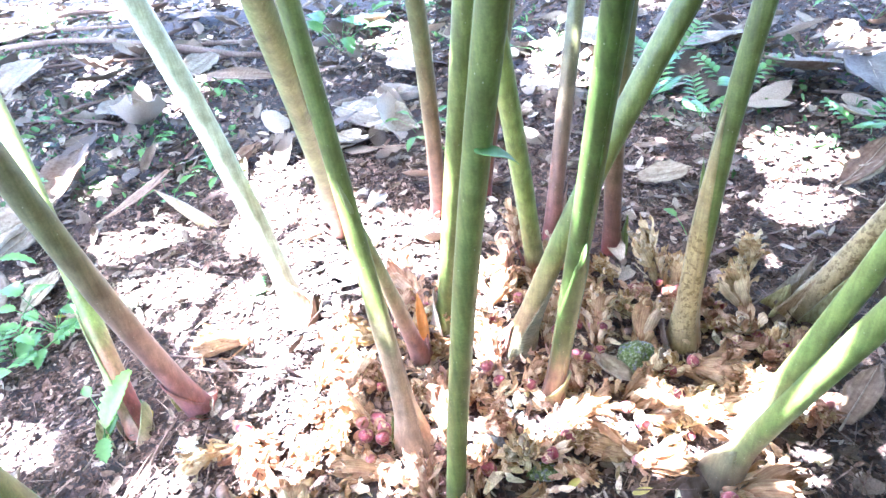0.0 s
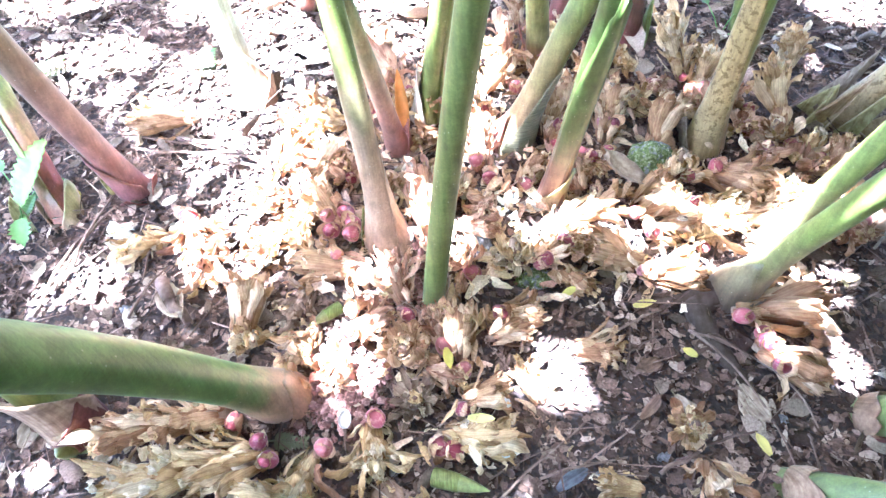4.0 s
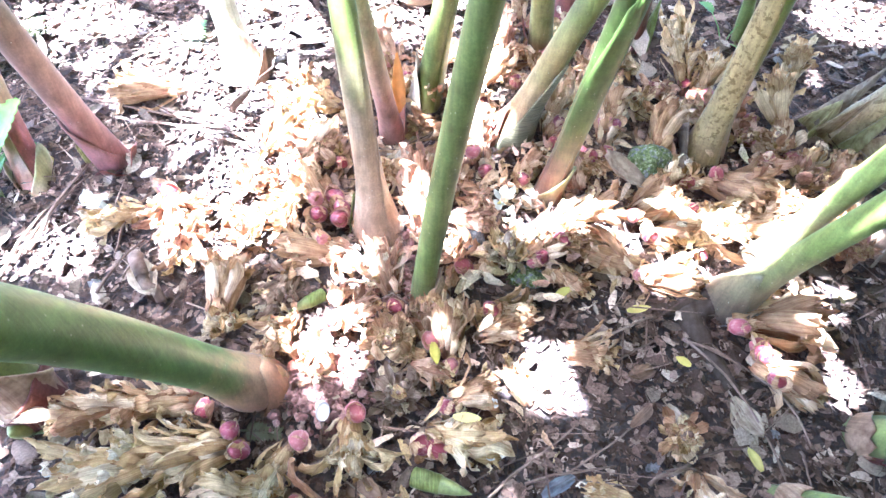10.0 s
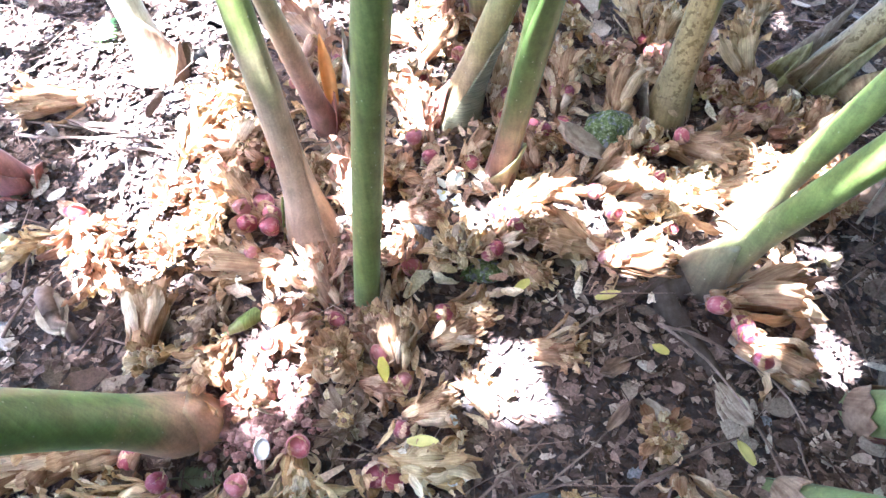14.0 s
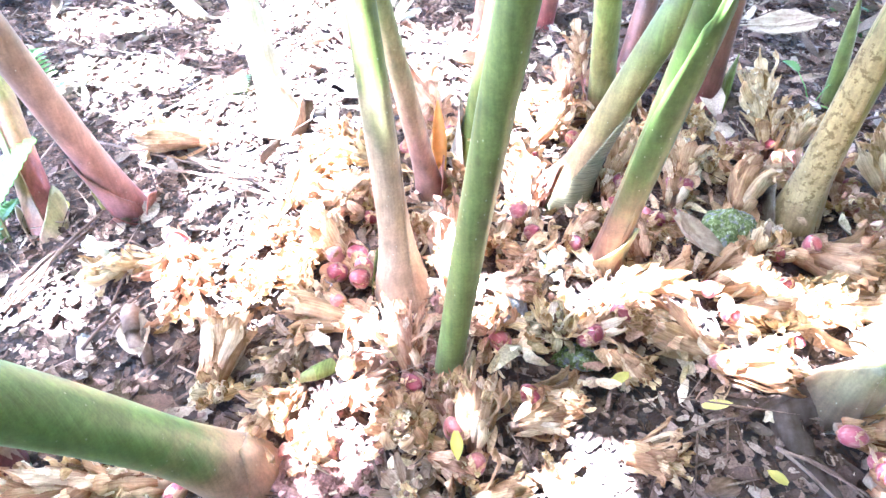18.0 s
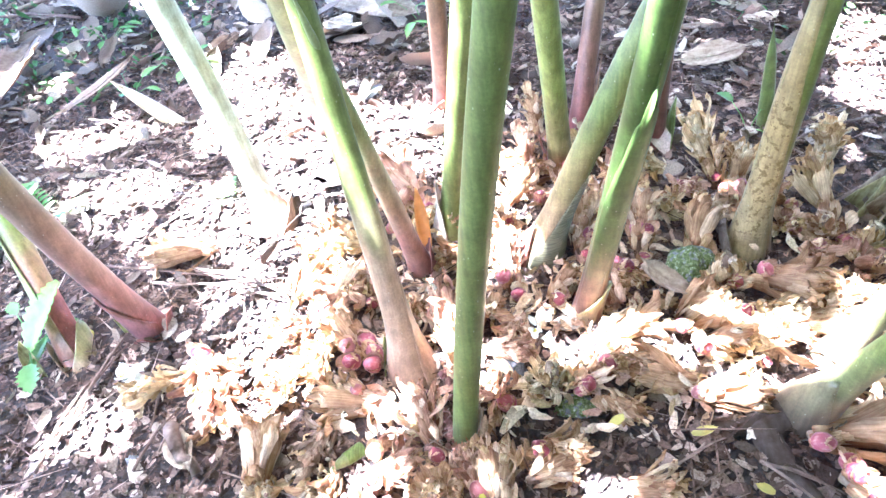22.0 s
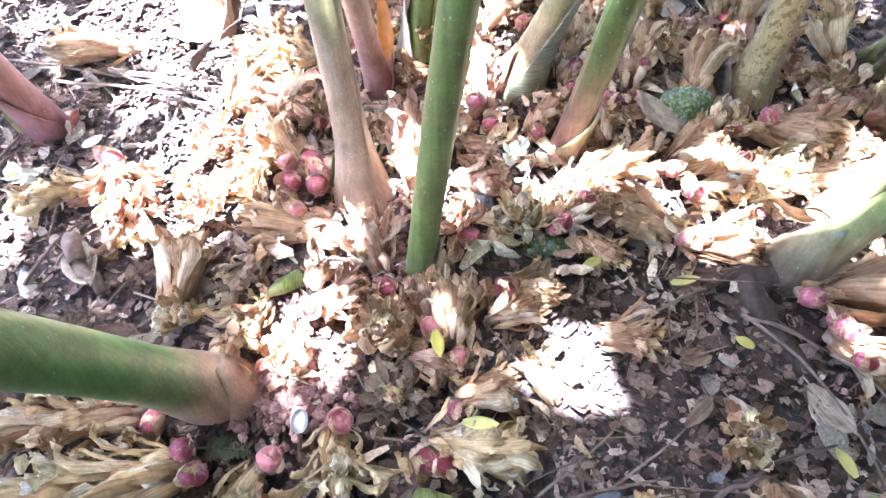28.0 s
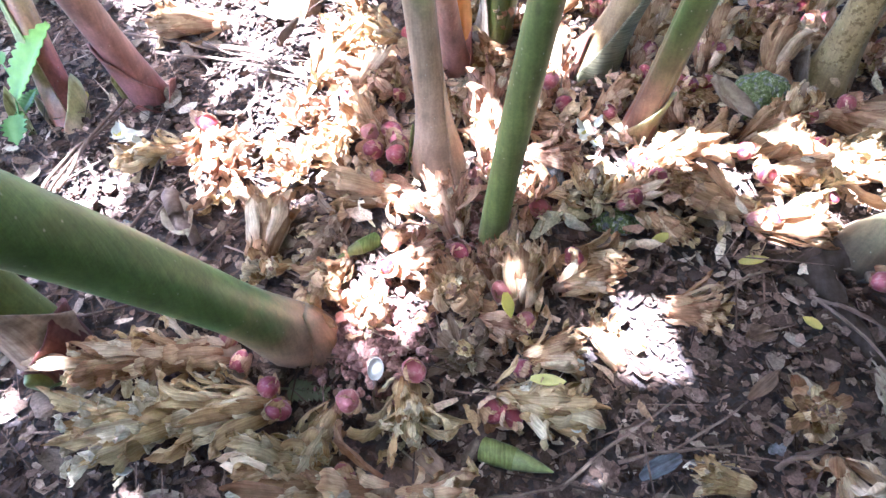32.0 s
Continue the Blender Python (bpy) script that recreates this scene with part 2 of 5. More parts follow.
M_BLOOM = dry_material("withered_bloom", [(0.0, (0.56, 0.47, 0.27)), (0.5, (0.68, 0.60, 0.40)), (1.0, (0.76, 0.71, 0.55))], 6.0, 0.7, 0.35, 0.7)
M_FLORET = [litter_material("floret_tan", TAN), litter_material("floret_pale", PALE), litter_material("floret_pink", PINK), litter_material("floret_grey", GREY)]
M_DRY = [dry_material("dry_leaf_pale", [(0, (0.36, 0.295, 0.205)), (1, (0.50, 0.43, 0.32))], 8.0, 0.7),
         dry_material("dry_leaf_grey", [(0, (0.205, 0.175, 0.13)), (1, (0.32, 0.28, 0.215))], 8.0, 0.75),
         dry_material("dry_leaf_brown", [(0, (0.20, 0.135, 0.085)), (1, (0.33, 0.24, 0.16))], 8.0, 0.7)]
M_LITTER = litter_material("litter", [(0.0, (0.042, 0.026, 0.018)), (0.3, (0.088, 0.055, 0.038)), (0.55, (0.138, 0.089, 0.062)), (0.78, (0.21, 0.142, 0.101)), (0.93, (0.31, 0.228, 0.168)), (1.0, (0.47, 0.375, 0.28))])
M_FARLITTER = litter_material("far_litter", [(0.0, (0.07, 0.05, 0.033)), (0.4, (0.16, 0.12, 0.08)), (0.75, (0.28, 0.22, 0.155)), (1.0, (0.46, 0.39, 0.29))])
M_LITTER_BLUE = dry_material("dry_leaf_bluegrey", [(0, (0.10, 0.11, 0.12)), (1, (0.17, 0.185, 0.20))], 8.0, 0.7)
M_SOIL, M_POD = soil_material(), pod_material()
M_CLAY = litter_material("clay_crumbs", [(0.0, (0.15, 0.075, 0.058)), (0.6, (0.27, 0.145, 0.115)), (1.0, (0.38, 0.23, 0.19))], 0.9)
M_TWIG = dry_material("twig_bark", [(0, (0.10, 0.068, 0.05)), (1, (0.25, 0.19, 0.145))], 4.0, 0.85, 0.0)
M_GREEN = leaf_material("green_leaf", (0.09, 0.18, 0.04), (0.19, 0.33, 0.08))
M_FRESH = leaf_material("fresh_leaf", (0.13, 0.23, 0.03), (0.24, 0.38, 0.06))
M_OLIVE = leaf_material("olive_leaf", (0.13, 0.12, 0.055), (0.19, 0.18, 0.08), 0.6, 0.2)
M_GRASS = litter_material("weed_green", [(0, (0.05, 0.12, 0.03)), (0.6, (0.11, 0.22, 0.06)), (1, (0.2, 0.3, 0.1))], 0.6)
M_YELLOW = leaf_material("yellow_leaf", (0.50, 0.40, 0.05), (0.66, 0.55, 0.16))
M_WHITE = leaf_material("white_petal", (0.58, 0.54, 0.42), (0.68, 0.64, 0.52), 0.5, 0.3)
M_SHELL = leaf_material("husk_shell", (0.46, 0.40, 0.35), (0.50, 0.44, 0.39), 0.5, 0.0)
M_ORANGE = leaf_material("orange_sheath", (0.62, 0.28, 0.05), (0.66, 0.32, 0.08), 0.5, 0.4)
M_MOSS, M_ROCK = stone_material("mossy_rock", 0.24), stone_material("grey_rock", -0.3)
M_ROOT = dry_material("root_bark", [(0, (0.045, 0.033, 0.024)), (1, (0.07, 0.052, 0.039))], 6.0, 0.95, 0.0)
M_CANOPY = leaf_material("canopy_leaf", (0.04, 0.10, 0.025), (0.08, 0.17, 0.04), 0.5, 0.12)

GREEN, DEEP, LIME = (0.138, 0.163, 0.036), (0.080, 0.118, 0.022), (0.20, 0.245, 0.053)
BROWN, TANB = (0.285, 0.205, 0.115), (0.31, 0.235, 0.09)
M_STALK = {
    "green": stalk_material("stalk_green", (0.19, 0.21, 0.06), GREEN, GREEN, 0.05, 0.2),
    "deep": stalk_material("stalk_deep", (0.22, 0.09, 0.06), (0.16, 0.09, 0.045), DEEP, 0.09, 0.17),
    "brown": stalk_material("stalk_brown", (0.33, 0.205, 0.12), BROWN, GREEN, 0.17, 0.27),
    "redgreen": stalk_material("stalk_red", (0.25, 0.06, 0.055), (0.17, 0.08, 0.05), (0.11, 0.12, 0.042), 0.10, 0.45),
    "redfoot": stalk_material("stalk_redfoot", (0.38, 0.09, 0.08), (0.32, 0.11, 0.075), LIME, 0.085, 0.17),
    "blush": stalk_material("stalk_blush", (0.50, 0.16, 0.11), (0.44, 0.25, 0.12), (0.27, 0.29, 0.085), 0.05, 0.10),
    "rose": stalk_material("stalk_rose", (0.30, 0.125, 0.105), (0.255, 0.135, 0.10), (0.13, 0.125, 0.05), 0.13, 0.38),
    "tan": stalk_material("stalk_tan", (0.34, 0.255, 0.12), TANB, (0.25, 0.215, 0.085), 0.24, 0.4, 0.85),
    "tangreen": stalk_material("stalk_tangreen", (0.36, 0.225, 0.125), (0.29, 0.215, 0.085), GREEN, 0.11, 0.23),
    "lightgreen": stalk_material("stalk_lightgreen", (0.20, 0.21, 0.06), (0.163, 0.188, 0.047), (0.163, 0.188, 0.047), 0.05, 0.2),
    "fat": stalk_material("stalk_fat", (0.44, 0.24, 0.135), (0.30, 0.20, 0.09), (0.115, 0.185, 0.035), 0.065, 0.105),
    "footgrey": stalk_material("stalk_footgrey", (0.10, 0.07, 0.042), (0.145, 0.105, 0.055), (0.19, 0.165, 0.075), 0.035, 0.07),
    "fatfoot": stalk_material("stalk_fatfoot", (0.47, 0.25, 0.135), (0.40, 0.235, 0.12), (0.23, 0.19, 0.075), 0.03, 0.06),
    "grey": stalk_material("stalk_grey", (0.13, 0.092, 0.055), (0.19, 0.155, 0.075), LIME, 0.06, 0.14),
    "lobe": stalk_material("stalk_lobe", (0.30, 0.12, 0.09), (0.36, 0.24, 0.13), (0.38, 0.38, 0.15), 0.025, 0.055),
    "cream": stalk_material("stalk_cream", (0.54, 0.17, 0.12), (0.60, 0.45, 0.26), (0.50, 0.47, 0.20), 0.022, 0.045),
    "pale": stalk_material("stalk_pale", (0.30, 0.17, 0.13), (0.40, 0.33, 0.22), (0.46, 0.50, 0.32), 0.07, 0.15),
    "far": stalk_material("stalk_far", (0.34, 0.12, 0.09), (0.25, 0.22, 0.08), LIME, 0.07, 0.16),
    "pinkbrown": stalk_material("stalk_pinkbrown", (0.38, 0.16, 0.12), (0.36, 0.2, 0.13), (0.22, 0.25, 0.09), 0.12, 0.28),
}
M_STALK["spotted"], M_STALK["papery"] = M_STALK["tan"], M_STALK["brown"]
M_SHEATH = {
    "fibre": fibre_material(),
    "brown": dry_material("sheath_brown", [(0, (0.31, 0.205, 0.125)), (1, (0.39, 0.275, 0.175))], 20.0, 0.6, 0.1),
    "darkred": dry_material("sheath_darkred", [(0, (0.13, 0.045, 0.035)), (1, (0.17, 0.065, 0.05))], 20.0, 0.55, 0.05),
    "red": dry_material("sheath_red", [(0, (0.29, 0.115, 0.085)), (1, (0.37, 0.165, 0.12))], 20.0, 0.5, 0.15),
    "green": dry_material("sheath_green", [(0, (0.17, 0.24, 0.06)), (1, (0.24, 0.28, 0.08))], 20.0, 0.45, 0.15),
    "lime": dry_material("sheath_lime", [(0, (0.36, 0.36, 0.14)), (1, (0.45, 0.42, 0.20))], 14.0, 0.5, 0.2),
    "grey": dry_material("sheath_grey", [(0, (0.24, 0.20, 0.145)), (1, (0.32, 0.27, 0.2))], 30.0, 0.7, 0.05),
    "tan": dry_material("sheath_tan", [(0, (0.40, 0.31, 0.17)), (1, (0.47, 0.37, 0.22))], 24.0, 0.65, 0.15),
}

# ---- mesh helpers ----


def mesh_of(name, verts, faces, mat, smooth=True):
    me = bpy.data.meshes.new(name)
    me.from_pydata([tuple(v) for v in verts], [], faces)
    me.materials.append(mat)
    if smooth:
        me.polygons.foreach_set("use_smooth", [True] * len(me.polygons))
    me.update()
    return me


def part(name, me, parent=None, label="", m=None):
    ob = new(name, me)
    if parent is not None:
        ob.parent = parent
    if m is not None:
        ob.matrix_basis = m
    if label:
        ob["label"] = label
    return ob


def thing(name, place, label, category, group="", kind=""):
    ob = new(name)
    ob.empty_display_size = 0.02
    ob.location = place
    return tagged(ob, label, category, group, kind)


def grid_faces(rows, cols, wrap=False):
    out = []
    for i in range(rows - 1):
        for j in range(cols if wrap else cols - 1):
            k = (j + 1) % cols
            out.append((i * cols + j, i * cols + k, (i + 1) * cols + k, (i + 1) * cols + j))
    return out


def tube(points, radii, segs=8):
    """A round bar along points; ends closed."""
    pts = [Vector(p) for p in points]
    verts, n = [], len(pts)
    side = Vector((1, 0.13, 0.07))
    for i, p in enumerate(pts):
        way = (pts[min(i + 1, n - 1)] - pts[max(i - 1, 0)]).normalized()
        u = (side - way * side.dot(way)).normalized()
        side = u
        v = way.cross(u)
        for k in range(segs):
            a = 2 * math.pi * k / segs
            verts.append(p + (u * math.cos(a) + v * math.sin(a)) * radii[i])
    faces = grid_faces(n, segs, True)
    faces.append(tuple(reversed(range(segs))))
    faces.append(tuple(range((n - 1) * segs, n * segs)))
    return verts, faces


def ground_z(x, y):
    """Height of the soil: a low mound under the clump, small lumps everywhere."""
    near = math.exp(-((x - 0.1) ** 2 + (y - 0.6) ** 2) / 1.2)
    z = 0.02 * math.tanh((y - 0.52) / 0.12) * near
    z += 0.006 * noise.noise((x * 9, y * 9, 0.3)) + 0.018 * (1 - near) * noise.noise((x * 1.6, y * 1.6, 1.7))
    return z


def leaf_sheet(length, width, rows, cols, cup, curl, tip=1.0, ragged=0.0, wave=0.0, rng=random, blunt=0.0, pleat=0.0, crumple=0.0, strap=False):
    """A leaf along +y from the origin, facing +z: cupped across, curled along, with an uneven rim."""
    verts = []
    for i in range(rows):
        u = i / (rows - 1)
        w = width * 0.5 * (math.sin(math.pi * min(1, 0.07 + 0.93 * u ** tip)) ** 0.7 if i < rows - 1 else 0.06 + blunt)
        if strap:
            w = width * 0.5 * (0.62 + 0.38 * math.sin(math.pi * (0.15 + 0.7 * u))) * ((1 - u ** 5) if i < rows - 1 else 0.25 + blunt)
        bend = curl * u * u
        for j in range(cols):
            v = 2 * j / (cols - 1) - 1
            edge = 1 + ragged * rng.uniform(-1, 1) * abs(v)
            x = v * w * edge
            z = cup * (v * v) * w + wave * math.sin(9 * u + 3 * v) * width + pleat * width * (1 if j % 2 else -1) * (1 - 0.5 * u) + crumple * width * rng.uniform(-1, 1)
            y = length * u * (1 + ragged * (0.3 if i < rows - 2 else 0.9) * rng.uniform(-1, 1) * u)
            verts.append((x, y * math.cos(bend * 0.7), z + y * math.sin(bend * 0.7)))
    return verts, grid_faces(rows, cols)


def aim(place, way, up, scale=1.0):
    """A pose whose +y runs along way and whose +z leans to up."""
    y = Vector(way).normalized()
    x = y.cross(Vector(up))
    if x.length < 1e-4:
        x = y.orthogonal()
    x.normalize()
    z = x.cross(y)
    m = Matrix((x, y, z)).transposed().to_4x4()
    m.translation = place
    return m @ Matrix.Scale(scale, 4)


def scatter_mesh(name, template, faces, places, yaws, tilts, rolls, sizes, mat):
    """Many copies of a small sheet joined into one mesh."""
    tv = np.array(template, float)
    n, k = len(places), len(tv)
    cy, sy, ct, st, cr, sr = np.cos(yaws), np.sin(yaws), np.cos(tilts), np.sin(tilts), np.cos(rolls), np.sin(rolls)
    v = tv[None] * sizes[:, None, :]
    x, y, z = v[..., 0], v[..., 1], v[..., 2]
    x, z = x * cr[:, None] + z * sr[:, None], -x * sr[:, None] + z * cr[:, None]
    y, z = y * ct[:, None] - z * st[:, None], y * st[:, None] + z * ct[:, None]
    x, y = x * cy[:, None] - y * sy[:, None], x * sy[:, None] + y * cy[:, None]
    co = np.stack([x, y, z], -1) + places[:, None]
    f = np.array(faces, int)
    idx = (f[None] + (np.arange(n) * k)[:, None, None]).reshape(-1)
    me = bpy.data.meshes.new(name)
    me.vertices.add(n * k)
    me.vertices.foreach_set("co", co.reshape(-1))
    me.loops.add(len(idx))
    me.loops.foreach_set("vertex_index", idx)
    count = n * len(f)
    me.polygons.add(count)
    me.polygons.foreach_set("loop_start", np.arange(count) * 4)
    me.polygons.foreach_set("use_smooth", np.ones(count, bool))
    me.materials.append(mat)
    me.update()
    me.validate()
    return me


# ---- ground: one sheet to the horizon ----
def build_ground():
    near = np.linspace(-2.2, 2.4, 120)
    axis_x = np.concatenate([[-300, -80, -25, -10, -6, -4, -3], near, [3, 4, 6, 10, 25, 80, 300]])
    axis_y = np.concatenate([[-300, -80, -25, -8, -3, -1], np.linspace(-0.4, 3.4, 110), [4, 5, 7, 10, 25, 80, 300]])
    verts = [(x, y, ground_z(x, y)) for y in axis_y for x in axis_x]
    me = mesh_of("ground", verts, grid_faces(len(axis_y), len(axis_x)), M_SOIL)
    tagged(new("ground", me), "dark brown crumbly garden soil under dry leaf litter", "ground", kind="structure")


build_ground()

# ---- stalks of the clump ----


def stalk_point(s, z):
    x, y, a, b, c, e = s
    zz = min(z, 0.7)
    k = z - zz
    return Vector((x + a * zz + c * zz * zz + (a + 2 * c * zz) * k * 0.6, y + b * zz + e * zz * zz + (b + 2 * e * zz) * k * 0.6, z))


def stalk_radius(r, flare, z, neck=(0.3, 1.0), end=9.0):
    k = min(max((z - neck[0] + 0.06) / 0.12, 0), 1)
    slim = 1 + (neck[1] - 1) * k * k * (3 - 2 * k)
    return r * slim * (1 + flare * math.exp(-((z / 0.06) ** 2))) * (1 - 0.12 * min(z, 1.2)) * max(1 - (z / end) ** 4, 0.02)


def stalk(s, r, mat, flare=0.35, sheaths=(), seam=0.0, label="upright green pseudostem rising from leaf litter", top=1.5, neck=(0.3, 1.0), end=9.0, tuck=0.0):
    """One leaning pseudostem. tuck: how far its foot rounds in at the ground. sheaths: rows of (foot height, tip height, facing, span, drop, gap, material, label)."""
    foot = Vector((s[0], s[1], ground_z(s[0], s[1])))
    base = thing("plant_stalk", foot, label, "plant stem", "stalks of the clump")
    zs = [-0.02 + 0.30 * (i / 22) for i in range(22)] + [0.28 + (top - 0.28) * (i / 15) for i in range(16)]
    segs, verts = 22, []
    for z in zs:
        p = stalk_point(s, z) - foot
        way = (stalk_point(s, z + 0.01) - stalk_point(s, z - 0.01)).normalized()
        u = way.cross(Vector((0, 1, 0))).normalized()
        v = way.cross(u)
        rr = stalk_radius(r, flare, max(z, 0), neck, end) * (1 + 0.02 * noise.noise((z * 18, s[0] * 7, 0))) * (1 - tuck * max(0.0, (0.022 - z) / 0.042) ** 1.6)
        for k in range(segs):
            a = 2 * math.pi * k / segs + seam + 0.5 * z
            step = 0.985 + 0.03 * (k / segs)
            verts.append(p + (u * math.cos(a) + v * math.sin(a)) * rr * step)
    part("stalk", mesh_of("stalk", verts, grid_faces(len(zs), segs, True), M_STALK[mat]), base)
    for z0, z1, facing, span, drop, gap, kind, text in sheaths:
        rows, cols, vs = 9, 15, []
        for i in range(rows):
            u0 = i / (rows - 1)
            for j in range(cols):
                v0 = 2 * j / (cols - 1) - 1
                z_end = z1 - drop * abs(v0) ** 1.3 * (z1 - z0) + (0.05 if z1 - z0 > 0.05 else 0.45) * (z1 - z0) * noise.noise((v0 * 6, z1 * 40, s[0] * 9))
                z = z0 + (z_end - z0) * u0
                p = stalk_point(s, z) - foot
                way = (stalk_point(s, z + 0.01) - stalk_point(s, z - 0.01)).normalized()
                u = way.cross(Vector((0, 1, 0))).normalized()
                v = way.cross(u)
                a = facing + v0 * span * 0.5
                rr = stalk_radius(r, flare, max(z, 0), neck, end) * (1.045 if gap else 1.017) + (0.0005 + gap * u0 ** 2.5 + 0.0006 * math.sin(7 * v0) if gap else 0.0)
                vs.append(p + (u * math.cos(a) + v * math.sin(a)) * rr)
        ob = part("sheath", mesh_of("sheath", vs, grid_faces(rows, cols), M_SHEATH.get(kind) or M_STALK[kind]), base, text)
        mod = ob.modifiers.new("thickness", "SOLIDIFY")
        mod.thickness, mod.offset = 0.0012 if gap else 0.0004, 1
    return base
FRONT, LEFT, RIGHT, BACK = math.pi * 0.5, 0.0, math.pi, math.pi * 1.5
BR, RD, GN, LM, GY, TN = "brown", "red", "green", "lime", "grey", "tan"
stalk((0.090, 0.532, 0.110, 0.015, 0.038, -0.238), 0.0118, "green", 0.0, [(0.0, 0.06, RIGHT, 2.4, 0.5, 0.003, BR, "dry brown sheath")], 0.4,
      "smooth upright green pseudostem with a ring mark near its foot")
stalk((0.088, 0.843, 0.147, -0.263, 0.0, 0.169), 0.0140, "green", 0.7, [(0.0, 0.12, LEFT, 2.8, 0.6, 0.006, GY, "torn dry sheath"), (0.0, 1.4, RIGHT + 0.4, 2.8, 0.05, 0.0, "lightgreen", "paler green leaf sheath")])
stalk((0.043, 0.618, -0.072, 0.101, 0.033, -0.141), 0.0131, "brown", 1.25, [(-0.01, 0.21, RIGHT + 0.5, 3.0, 0.8, 0.0, "papery", "smooth brown sheath with a straight seam"), (-0.01, 0.065, LEFT - 0.2, 1.2, 0.7, 0.0006, GN, "green-brown sheath edge")], 1.0,
      "leaning pseudostem, brown and papery below, green above", 1.5, (0.27, 0.84))
stalk((0.055, 0.785, -0.069, -0.454, -0.034, 0.106), 0.0115, "pinkbrown", 0.6, [(0.0, 0.09, RIGHT, 2.6, 0.7, 0.008, RD, "reddish pointed sheath")], 0.2,
      "reddish-brown leaning pseudostem behind the papery one", 0.42, (0.2, 0.85), 0.425)
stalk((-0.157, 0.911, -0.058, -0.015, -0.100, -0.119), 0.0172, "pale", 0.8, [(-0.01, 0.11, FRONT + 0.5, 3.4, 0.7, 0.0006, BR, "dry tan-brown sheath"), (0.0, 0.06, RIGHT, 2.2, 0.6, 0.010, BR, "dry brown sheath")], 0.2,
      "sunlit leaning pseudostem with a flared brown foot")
stalk((-0.280, 0.735, 0.008, -0.377, -0.112, 0.317), 0.0155, "rose", 0.3, [(-0.01, 0.115, LEFT + 0.5, 4.4, 0.55, 0.001, "rose", "rose-brown clasping sheath"), (-0.01, 0.046, RIGHT, 2.6, 0.75, 0.011, RD, "dull red fleshy sheath"), (-0.01, 0.042, FRONT, 2.6, 0.8, 0.008, RD, "dull red fleshy sheath"), (-0.01, 0.04, LEFT, 1.8, 0.7, 0.010, LM, "pale green sheath tip")], 0.2,
      "dark red-brown leaning pseudostem on litter")
stalk((-0.357, 0.685, -0.186, 0.422, 0.03, -0.122), 0.0130, "redfoot", 0.3, [(-0.01, 0.058, RIGHT, 3.0, 0.8, 0.006, "cream", "cream-green pointed sheath with a red foot"), (-0.01, 0.20, LEFT + 0.5, 3.6, 0.9, 0.001, "blush", "lime green sheath with a slanting edge and a pink foot"), (-0.01, 0.045, LEFT + 0.4, 2.4, 0.8, 0.007, "cream", "cream-green sheath with a red foot")], 0.2,
      "green pseudostem with a red and cream foot")
stalk((-0.059, 0.433, -0.256, -0.337, 0.423, -0.331), 0.0184, "fat", 0.5, [(-0.012, 0.045, RIGHT + 0.2, 3.6, 0.9, 0.0, "fatfoot", "orange-brown papery scuffed patch")], 0.9,
      "stout green pseudostem with an orange-brown papery foot", 1.5, (0.3, 1.0), 9.0, 0.5)
stalk((0.233, 0.676, 0.092, -0.197, -0.069, -0.136), 0.0122, "deep", 0.35, [(0.0, 0.34, FRONT + 0.3, 3.0, 0.45, 0.0008, "deep", "green sheath with a reddish foot and a pointed tip"), (0.0, 1.4, RIGHT + 0.3, 3.2, 0.05, 0.0, "deep", "green leaf sheath"), (-0.01, 0.088, RIGHT - 0.55, 4.2, 0.6, 0.004, "lobe", "pale green boat-shaped sheath")], 0.2,
      "deep green pseudostem with red-brown foot")
stalk((0.196, 0.786, 0.280, -0.141, 0.181, 0.026), 0.0150, "tangreen", 0.95, [(0.0, 0.7, RIGHT + 0.5, 2.6, 0.3, 0.0, "lightgreen", "green leaf sheath with a brown edge"), (-0.01, 0.15, RIGHT - 0.75, 3.0, 0.8, 0.0006, "fibre", "grey-green fibrous bulb scale with fine rings"), (0.0, 0.075, LEFT + 0.3, 1.3, 0.85, 0.004, RD, "dull red sheath tip")], 0.2,
      "leaning brown and green pseudostem on a grey bulb")
stalk((0.262, 0.970, -0.095, -0.226, -0.041, 0.035), 0.0160, "far", 0.2, [(0.0, 0.09, LEFT, 2.4, 0.8, 0.008, RD, "pinkish sheath")])
stalk((0.299, 1.050, 0.150, 0.195, 0.022, -0.003), 0.0150, "redgreen", 0.2, [(0.0, 0.14, RIGHT, 2.0, 0.7, 0.004, BR, "brown sheath")], 0.2,
      "slim reddish-brown pseudostem in the clump")
stalk((0.404, 1.004, -0.077, -0.194, 0.076, -0.024), 0.0150, "redgreen", 0.3, [(0.0, 0.10, RIGHT, 1.8, 0.8, 0.010, GN, "short green pointed sheath")], 0.2,
      "slim pseudostem with a red foot")
stalk((0.444, 0.754, -0.021, -0.074, 0.167, 0.054), 0.0158, "tangreen", 0.75, [(-0.01, 0.40, LEFT + 0.4, 3.3, 0.72, 0.0, "spotted", "tan spotted sheath with a slanting edge"), (0.0, 0.07, LEFT, 1.8, 0.7, 0.012, GY, "grey-brown sheath")], 0.2,
      "tan pseudostem with dark brown spots, green above", 1.5, (0.27, 0.84))
stalk((0.093, 1.207, 0.075, -0.460, -0.084, 0.023), 0.0150, "redgreen", 0.25, [(0.0, 0.06, FRONT, 2.4, 0.7, 0.004, RD, "red sheath")])
stalk((0.190, 1.260, 0.16, -0.20, 0.0, 0.0), 0.0140, "redgreen", 0.25)
